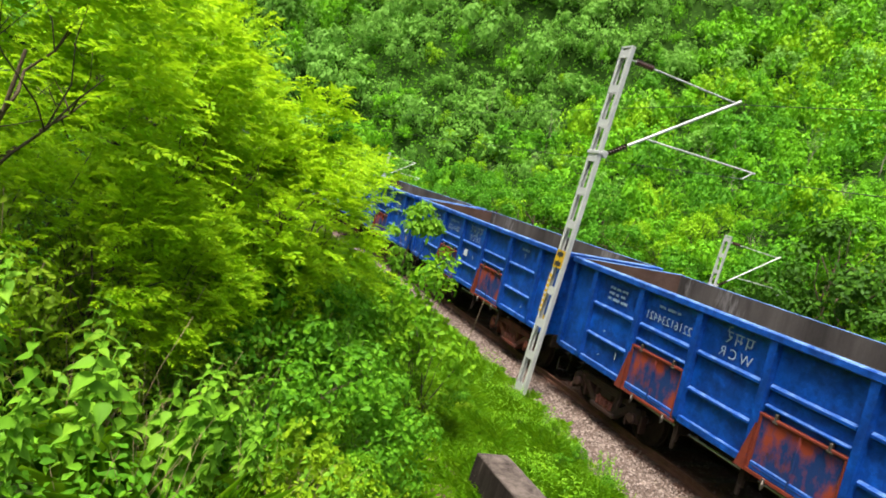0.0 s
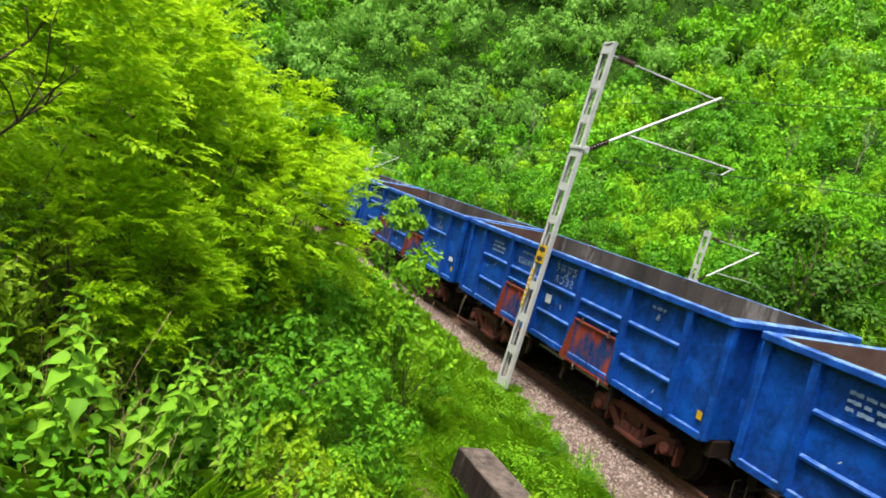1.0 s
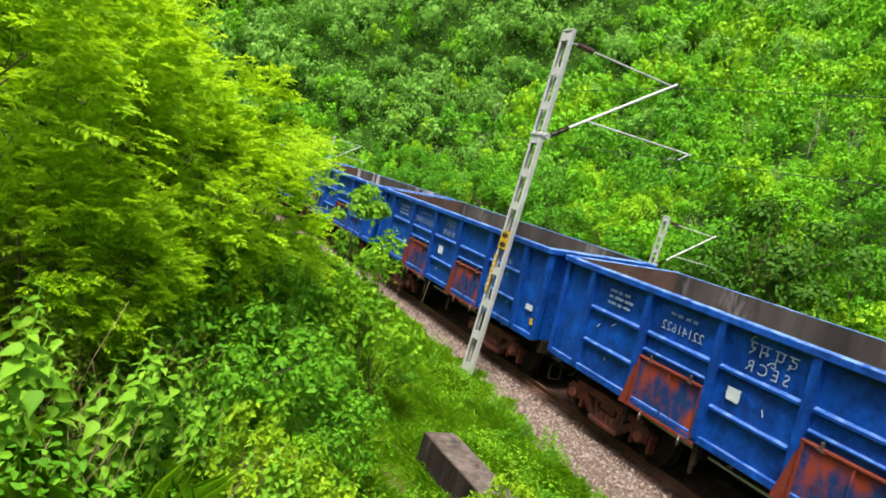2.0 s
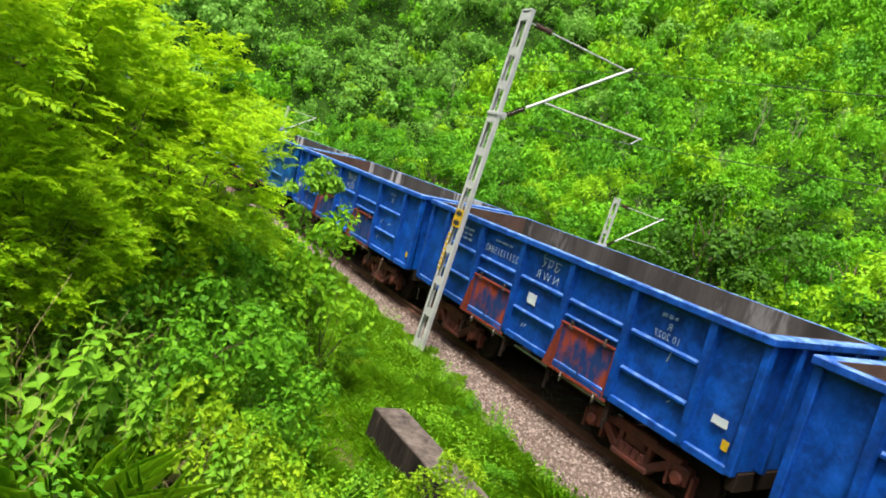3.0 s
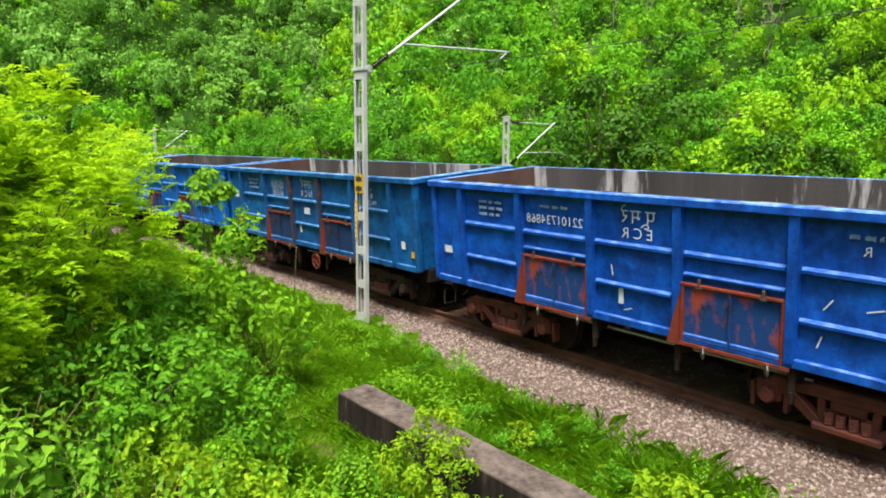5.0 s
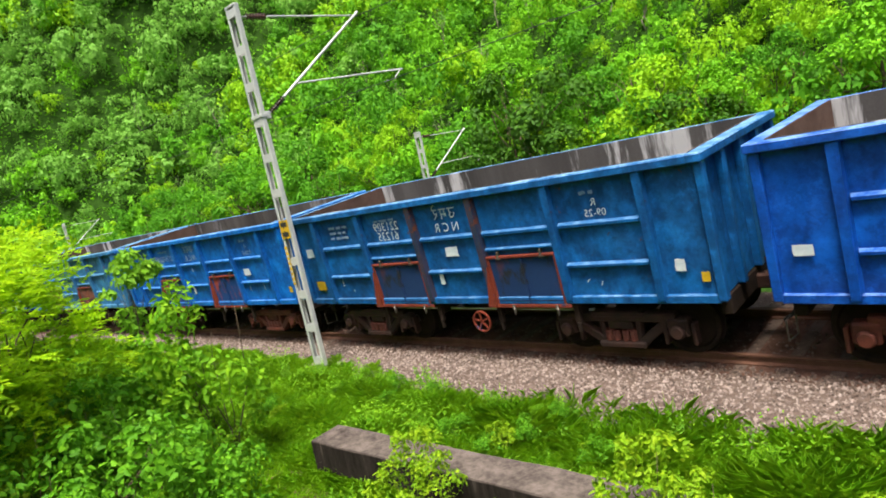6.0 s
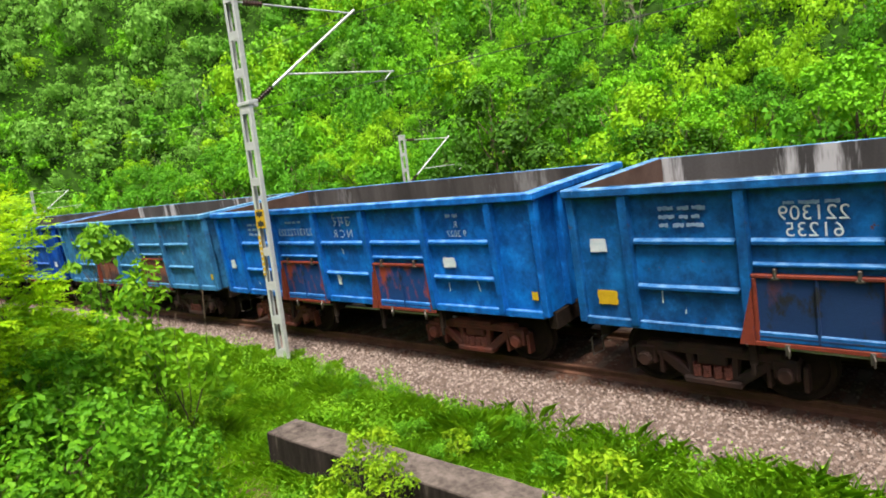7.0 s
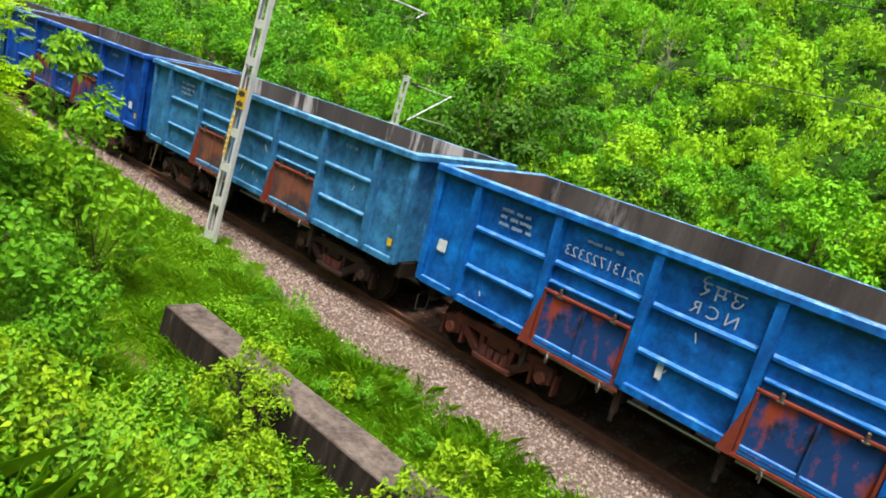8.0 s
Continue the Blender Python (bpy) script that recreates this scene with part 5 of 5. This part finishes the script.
for i, (x, y, sc) in enumerate(((5.6, -1.4, 0.45), (6.7, -1.5, 0.42), (7.6, -1.45, 0.5), (8.0, -1.6, 0.4), (9.4, -1.8, 0.38), (1.2, -1.4, 0.5), (-0.8, -1.3, 0.5), (10.9, -2.0, 0.4), (12.7, -2.2, 0.4), (4.5, -1.5, 0.45), (3.2, -1.6, 0.45), (6.2, -1.35, 0.4))):
    plant(("broad", i % 4), x, y, sc, i * 1.1, 0.03, "small leafy weed clump at the edge of the stones", "weed", "weed_clump", "weed clumps at the ballast edge")
plant(("fresh", 2), 0.5, -3.5, 1.0, 1.9, 0.08, "leafy fresh green bush under a slender sapling", "bush", "bush", "bushes beside the track")
plant(("sapling", 0), 0.4, -3.3, 1.18, 0.4, 0.05, "slender sapling with large bright green leaves by the track", "sapling", "sapling")
for i, (x, y, sc) in enumerate(((9.6, -9.4, 1.2), (9.9, -10.1, 1.3), (10.7, -9.6, 1.1), (10.6, -8.9, 1.0), (10.7, -8.2, 0.9), (11.9, -9.6, 0.8), (11.2, -8.1, 0.7))):
    plant(("stalks", i % 2), x, y, sc, i * 1.3, 0.02, "bundle of thin dry straw-coloured stalks", "dry stalks", "dry_stalks", "dry stalks among the weeds")

# weeds dotted over the verge and creeping onto the stones
rng = np.random.default_rng(64)
for i in range(34):
    x, v = rng.uniform(1.5, 15.5), rng.uniform(-4.3, -1.9)
    y = v + KAP * (x + 8) ** 2 / 2
    if x > 7.4 and y < -3.6:
        continue
    plant((("fresh", "bush", "yellow")[i % 3], i % 3), x, y, rng.uniform(0.16, 0.34) * (1.5 if i % 3 == 2 else 1.0), rng.uniform(0, 6.28), 0.03, ("low fresh green weed in the verge grass", "low dark green weed in the verge grass", "low yellow-green weed in the verge grass")[i % 3], "weed", "verge_weed", "weeds in the verge grass")
for i in range(36):
    x, v = rng.uniform(1.5, 15.0), rng.uniform(-4.4, -1.8)
    y = v + KAP * (x + 8) ** 2 / 2
    if x > 7.4 and y < -3.6:
        continue
    plant(("leafy", i % 2), x, y, rng.uniform(0.28, 0.55), rng.uniform(0, 6.28), 0.03, "low soft-leaved weed standing in the verge grass", "weed", "leafy_weed", "weeds in the verge grass")
for i in range(24):
    x = rng.uniform(-6, 11.5)
    y = -0.7 - 0.9 * rng.random() ** 1.5 - 0.10 * max(0, x - 3) + KAP * (x + 8) ** 2 / 2
    plant((("bush", "fresh")[i % 2], i % 3), x, y, rng.uniform(0.12, 0.24), rng.uniform(0, 6.28), -0.06, "small green weed growing out of the crushed stones", "weed", "weed_clump", "weed clumps at the ballast edge")

# trees along the foot of the hill
rng = np.random.default_rng(31)
for i in range(58):
    x = -62 + 98 * (i + rng.uniform(-0.4, 0.4)) / 58
    v = rng.uniform(19.5, 27)
    y = v + KAP * min(75, abs(x + 8)) ** 2 / 2
    plant(("tree", i % 4), x, y, rng.uniform(0.8, 1.55), rng.uniform(0, 6.28), 0.15, "dense bright green tree at the foot of the hill", "tree", "tree", "trees at the foot of the hill")

# hollow of the hillside: its shade is put into these trees' leaf colour
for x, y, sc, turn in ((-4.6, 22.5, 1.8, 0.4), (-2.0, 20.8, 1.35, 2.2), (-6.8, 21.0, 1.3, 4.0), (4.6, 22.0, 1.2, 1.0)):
    plant(("tree", 4), x, y, sc, turn, 0.15, "tree in a hollow of the hillside, shade put into its dark leaf colour", "tree", "tree", "trees at the foot of the hill")


def shards(name, V, material):
    """A mesh of separate triangles."""
    n = len(V) // 3
    me = bpy.data.meshes.new(name)
    me.vertices.add(3 * n)
    me.vertices.foreach_set("co", np.ascontiguousarray(V, dtype=np.float32).ravel())
    me.loops.add(3 * n)
    me.loops.foreach_set("vertex_index", np.arange(3 * n, dtype=np.int32))
    me.polygons.add(n)
    me.polygons.foreach_set("loop_start", np.arange(0, 3 * n, 3, dtype=np.int32))
    me.update(calc_edges=True)
    me.materials.append(material)
    return me


def build_forest():
    """The thicket that covers the hill: lobed crowns of many small leaves, one mesh for each tone of green."""
    rng = np.random.default_rng(77)
    near, far = [], []
    for kinds, count, lo, hi in ((near, 1050, 0.060, 0.115), (far, 520, 0.085, 0.165)):
        for i in range(10):
            P, D, N = lobed_leaves(rng, count, 1.0, 0.9, 0.55, 6 + i % 3, 5, -0.1, 0.43, 0.24, 0.16)
            S = unit(np.cross(D, N))
            L = rng.uniform(lo, hi, len(P))[:, None]
            kinds.append(np.stack([P - S * L * 0.42, P + S * L * 0.42, P + D * L - N * L * 0.1], 1))
    X, Y = np.meshgrid(np.arange(-150, 46, 2.5), np.arange(-30, 112, 2.5))
    x, y = X.ravel() + rng.uniform(-1.3, 1.3, X.size), Y.ravel() + rng.uniform(-1.3, 1.3, X.size)
    v = lateral(x, y)
    end = -x - 62 + 0.25 * v
    dist = np.hypot(x - 16, y + 9.9)
    ok = ((v > 22.5) | ((end > 4) & (v > -45))) & (np.degrees(np.arctan2(-(x - 16), y + 9.9)) < 104) & (np.degrees(np.arctan2(-(x - 16), y + 9.9)) > -12)
    ok &= rng.random(len(x)) < np.clip(140 / dist, 0.9, 1.0)
    ok &= ground_z(x, y) < 62
    tones = {"mid": [], "deep": [], "lime": [], "grey": []}
    for a, b, d in zip(x[ok], y[ok], dist[ok]):
        sc = (1.0 + 1.75 * rng.random() ** 2.2) * max(1.0, (d / 62) ** 0.75)
        t = rng.uniform(0, 6.283)
        c, s = math.cos(t), math.sin(t)
        V = (near if d < 64 else far)[rng.integers(10)] * np.array([sc, sc, sc * rng.uniform(0.8, 1.7)])
        V = np.stack([V[..., 0] * c - V[..., 1] * s + a, V[..., 0] * s + V[..., 1] * c + b, V[..., 2] + ground_z(a, b) + rng.uniform(-0.3, 1.0)], -1)
        # kinds of bush grow in drifts, limes on the open slope; haze is put into the colour of far-end trees
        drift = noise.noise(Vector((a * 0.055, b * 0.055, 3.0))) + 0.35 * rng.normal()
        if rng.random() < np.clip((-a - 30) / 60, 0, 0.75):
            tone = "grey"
        elif drift > 0.34 - 0.55 * np.clip((a + 15) / 25, 0, 1):
            tone = "lime"
        else:
            tone = "deep" if drift < -0.30 else "mid"
        tones[tone].append(V.reshape(-1, 3))
    # undergrowth between the crowns
    n = 80000
    x, v = rng.uniform(-110, 46, n), 20.5 + 80 * rng.random(n) ** 1.4
    y = v + KAP * np.minimum(75, np.abs(x + 8)) ** 2 / 2
    P = np.stack([x, y, ground_z(x, y) + rng.uniform(0.0, 0.8, n)], 1)
    D, N = unit(rng.normal(size=(n, 3)) * np.array([1, 1, 0.5])), unit(rng.normal(size=(n, 3)) * 0.5 + np.array([0, -0.5, 0.8]))
    S, L = unit(np.cross(D, N)), rng.uniform(0.22, 0.48, n)[:, None]
    tones["mid"].append(np.stack([P - S * L * 0.4, P + S * L * 0.4, P + D * L], 1).reshape(-1, 3))
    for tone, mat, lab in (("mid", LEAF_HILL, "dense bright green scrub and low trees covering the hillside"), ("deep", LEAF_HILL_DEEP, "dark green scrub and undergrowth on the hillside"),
                           ("lime", LEAF_HILL_LIME, "yellow-green creepers and scrub on the open hillside"), ("grey", LEAF_HILL_HAZED, "low trees far up the valley side, haze mixed into their green")):
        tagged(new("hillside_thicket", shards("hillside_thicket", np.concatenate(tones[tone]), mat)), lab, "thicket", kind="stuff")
    # pale bare stems standing out of the scrub
    for i in range(26):
        a = rng.uniform(-75, 20)
        w = rng.uniform(27, 55)
        b = w + KAP * min(75, abs(a + 8)) ** 2 / 2
        h = rng.uniform(3.5, 6.0)
        snag = tagged(new("bare_tree", branch_shape(rng, h, 1.1, 0.06, 5, 5).mesh("bare_tree", PALE_BARK, True)), "thin pale grey bare tree standing out of the scrub", "tree", "pale bare trees on the hillside")
        snag.matrix_basis = Matrix.Translation((a, b, float(ground_z(a, b))))


build_forest()


def build_cover():
    """Leafy ground cover on the bank and grass on the verge."""
    rng = np.random.default_rng(12)
    n = 40000
    x = np.where(rng.random(n) < 0.75, rng.uniform(4, 22, n), rng.uniform(-22, 4, n))
    v = rng.uniform(-12.5, -4.3, n)
    y = v + KAP * (x + 8) ** 2 / 2
    d = np.hypot(x - 16.1, y + 9.85)
    k = (d > 1.6) & (np.hypot(x - 7.3, y + 4.7) > 0.9 * rng.random(n)) & ~((x > 7.6) & (x < 9.7) & (y > -5.3) & (y < -3.9))
    x, y, d = x[k], y[k], d[k]
    lump = 0.5 + 0.5 * np.sin(x * 2.1 + np.cos(y * 1.7) * 2) * np.cos(y * 2.6 + x * 0.8)
    h = (0.10 + 0.55 * lump) * rng.random(len(x)) ** 0.6 * np.clip(d / 4, 0.3, 1)
    h = np.where((x > 7) & (y > -5.7), np.minimum(h, 0.14), h) * np.where((y < -8.0) & (x < 11), 0.5, 1.0)
    P = np.stack([x, y, ground_z(x, y) + h], 1)
    D = unit(rng.normal(size=(len(x), 3)) * np.array([1, 1, 0.45]))
    N = unit(rng.normal(size=(len(x), 3)) * 0.4 + np.array([0, 0, 1.0]))
    L = rng.uniform(0.06, 0.14, len(x)) * np.clip(d / 6, 0.4, 1)
    tagged(new("ground_cover", ovate("ground_cover", P, D, N, L, L * 0.6, LEAF_DEEP)), "low leafy green weeds covering the bank", "ground cover", kind="stuff")
    # grass
    n = 180000
    x = np.where(rng.random(n) < 0.72, rng.uniform(3, 18, n), rng.uniform(-25, 3, n))
    v = rng.triangular(-6.2, -2.6, -0.75, n)
    # growth creeping over the edge of the stones
    edge = rng.random(n) < 0.30
    x = np.where(edge, rng.uniform(-16, 10.5, n), x)
    v = np.where(edge, -0.42 - 1.2 * rng.random(n) - 0.15 * np.clip(x - 4, 0, 9) - 0.16 * np.sin(x * 3.1) - 0.1 * np.sin(x * 7.7 + 1), v)
    y = v + KAP * (x + 8) ** 2 / 2
    tuft = np.sin(x * 1.9 + y * 2.3) * np.cos(y * 3.1 - x * 1.1)
    bare = 0.72 * np.exp(-(((x - 7.3) / 0.9) ** 2 + ((y + 4.7) / 0.7) ** 2))
    keep = rng.random(n) > 1.1 * bare
    x, y, v, tuft = x[keep], y[keep], v[keep], tuft[keep]
    n = len(x)
    L = (rng.uniform(0.11, 0.29, n) * (1 + 0.6 * tuft)) * np.where((x > 9.0) & (v > -2.6) & (v < -1.1), 1.35, 1.0) * np.where((v > -1.1) & (x < 9), 0.75, 1.0)
    a = rng.uniform(0, 6.283, n)
    D = unit(np.stack([np.cos(a) * 0.55, np.sin(a) * 0.55, np.ones(n)], 1) + 0.15 * rng.normal(size=(n, 3)))
    N = unit(np.stack([np.cos(a), np.sin(a), -0.3 * np.ones(n)], 1))
    P = np.stack([x, y, np.maximum(ground_z(x, y), -0.25 + 0.145 * smooth(-1.15, -0.45, v)) - 0.01], 1)
    S = unit(np.cross(D, N))
    w = (rng.uniform(0.0032, 0.0072, n) * np.where(x > 8.5, 0.6, 1.0))[:, None]
    mid = P + D * L[:, None] * 0.55
    tip = P + D * L[:, None] + np.stack([np.cos(a), np.sin(a), -0.5 * np.ones(n)], 1) * L[:, None] * rng.uniform(0.12, 0.5, n)[:, None]
    V = np.stack([P, mid + S * w, tip, mid - S * w], 1)
    tagged(new("verge_grass", quads("verge_grass", V.reshape(-1, 3), GRASS)), "fresh green grass on the verge beside the track", "grass", kind="stuff")
    # tussocks of long thin grass on the bank
    V = []
    for cx, cy in ((12.7, -8.3), (13.3, -7.7), (12.1, -9.1), (14.2, -7.0), (11.0, -10.5), (13.9, -6.6), (9.9, -8.8), (13.0, -7.0), (14.6, -6.4), (12.5, -7.7)):
        m = 170
        r, a = 0.75 * rng.random(m) ** 0.6, rng.uniform(0, 6.283, m)
        x, y = cx + r * np.cos(a), cy + r * np.sin(a)
        L = rng.uniform(0.3, 0.65, m)[:, None]
        out = np.stack([np.cos(a), np.sin(a), np.zeros(m)], 1) + 0.5 * rng.normal(size=(m, 3)) * np.array([1, 1, 0])
        P = np.stack([x, y, ground_z(x, y) - 0.02], 1)
        D = unit(out * 0.4 + np.array([0, 0, 1.0]))
        S = unit(np.cross(D, out)) * rng.uniform(0.0008, 0.0018, m)[:, None]
        mid = P + D * L * 0.55
        end = mid + D * L * 0.22 + out * L * 0.38
        V.append(np.stack([P, mid + S, end, mid - S], 1).reshape(-1, 3))
    tagged(new("bank_grass", quads("bank_grass", np.concatenate(V), GRASS)), "long thin arching grass blades among the bank weeds", "grass", kind="stuff")
    # small leafy weeds among the grass
    n = 46000
    x = np.where(rng.random(n) < 0.7, rng.uniform(2, 18, n), rng.uniform(-25, 2, n))
    v = rng.triangular(-5.5, -2.4, -0.8, n)
    edge = rng.random(n) < 0.15
    x = np.where(edge, rng.uniform(-16, 8.5, n), x)
    v = np.where(edge, -0.5 - 1.2 * rng.random(n) - 0.14 * np.clip(x - 4, 0, 9) - 0.22 * np.sin(x * 2.3), v)
    y = v + KAP * (x + 8) ** 2 / 2
    patch = np.sin(x * 1.3 - y * 1.1) + np.cos(x * 0.7 + y * 2.0)
    k = (patch > rng.uniform(-1.2, 1.4, n)) & (np.hypot(x - 7.3, y + 4.7) > 0.9 * rng.random(n))
    x, y = x[k], y[k]
    h = rng.uniform(0.02, 0.34, len(x)) * (0.5 + 0.4 * np.clip(patch[k], 0, 2))
    P = np.stack([x, y, np.maximum(ground_z(x, y), -0.25 + 0.145 * smooth(-1.15, -0.45, v[k])) + h], 1)
    D = unit(rng.normal(size=(len(x), 3)) * np.array([1, 1, 0.4]))
    N = unit(rng.normal(size=(len(x), 3)) * 0.35 + np.array([0, 0, 1.0]))
    L = rng.uniform(0.030, 0.068, len(x))
    tagged(new("verge_weeds", ovate("verge_weeds", P, D, N, L, L * 0.65, LEAF_FRESH)), "small leafy green weeds among the verge grass", "weeds", kind="stuff")


build_cover()


# ---------------- what moves ----------------
TIMES = [0.0, 0.5, 1.0, 1.5, 3.0, 3.5, 4.0, 5.5, 6.0, 6.5, 7.0, 7.5, 8.0]
RUN = [3.62, 6.61, 9.67, 12.99, 23.0, 26.64, 30.41, 41.77, 45.93, 49.96, 54.28, 58.5, 62.94]


def run_at(t):
    """How far the train has come at t: a smooth curve through the known places."""
    slope = np.gradient(RUN, TIMES)
    i = int(np.clip(np.searchsorted(TIMES, t) - 1, 0, len(TIMES) - 2))
    h = TIMES[i + 1] - TIMES[i]
    q = (t - TIMES[i]) / h
    return float((1 + 2 * q) * (1 - q) ** 2 * RUN[i] + q * (1 - q) ** 2 * h * slope[i] + q * q * (3 - 2 * q) * RUN[i + 1] + q * q * (q - 1) * h * slope[i + 1])


def motions():
    steps = [i / 15 for i in range(121)]
    run = [run_at(t) for t in steps]
    for k, w in enumerate(WAGONS):
        rows = []
        for t, s in list(zip(steps, run))[::5]:
            u = s - k * PITCH
            m = track_pose(u + BODY / 2) @ Matrix.Translation((-BODY / 2, 0, 0))
            rows.append((t, m))
        walk(w, rows)
        for ob in w.children:
            if ob.name.startswith("wheelset"):
                place = Matrix.Translation(ob.matrix_basis.translation)
                walk(ob, [(t, place @ Matrix.Rotation((s - run[0]) / 0.503, 4, "Y")) for t, s in zip(steps, run)])


motions()
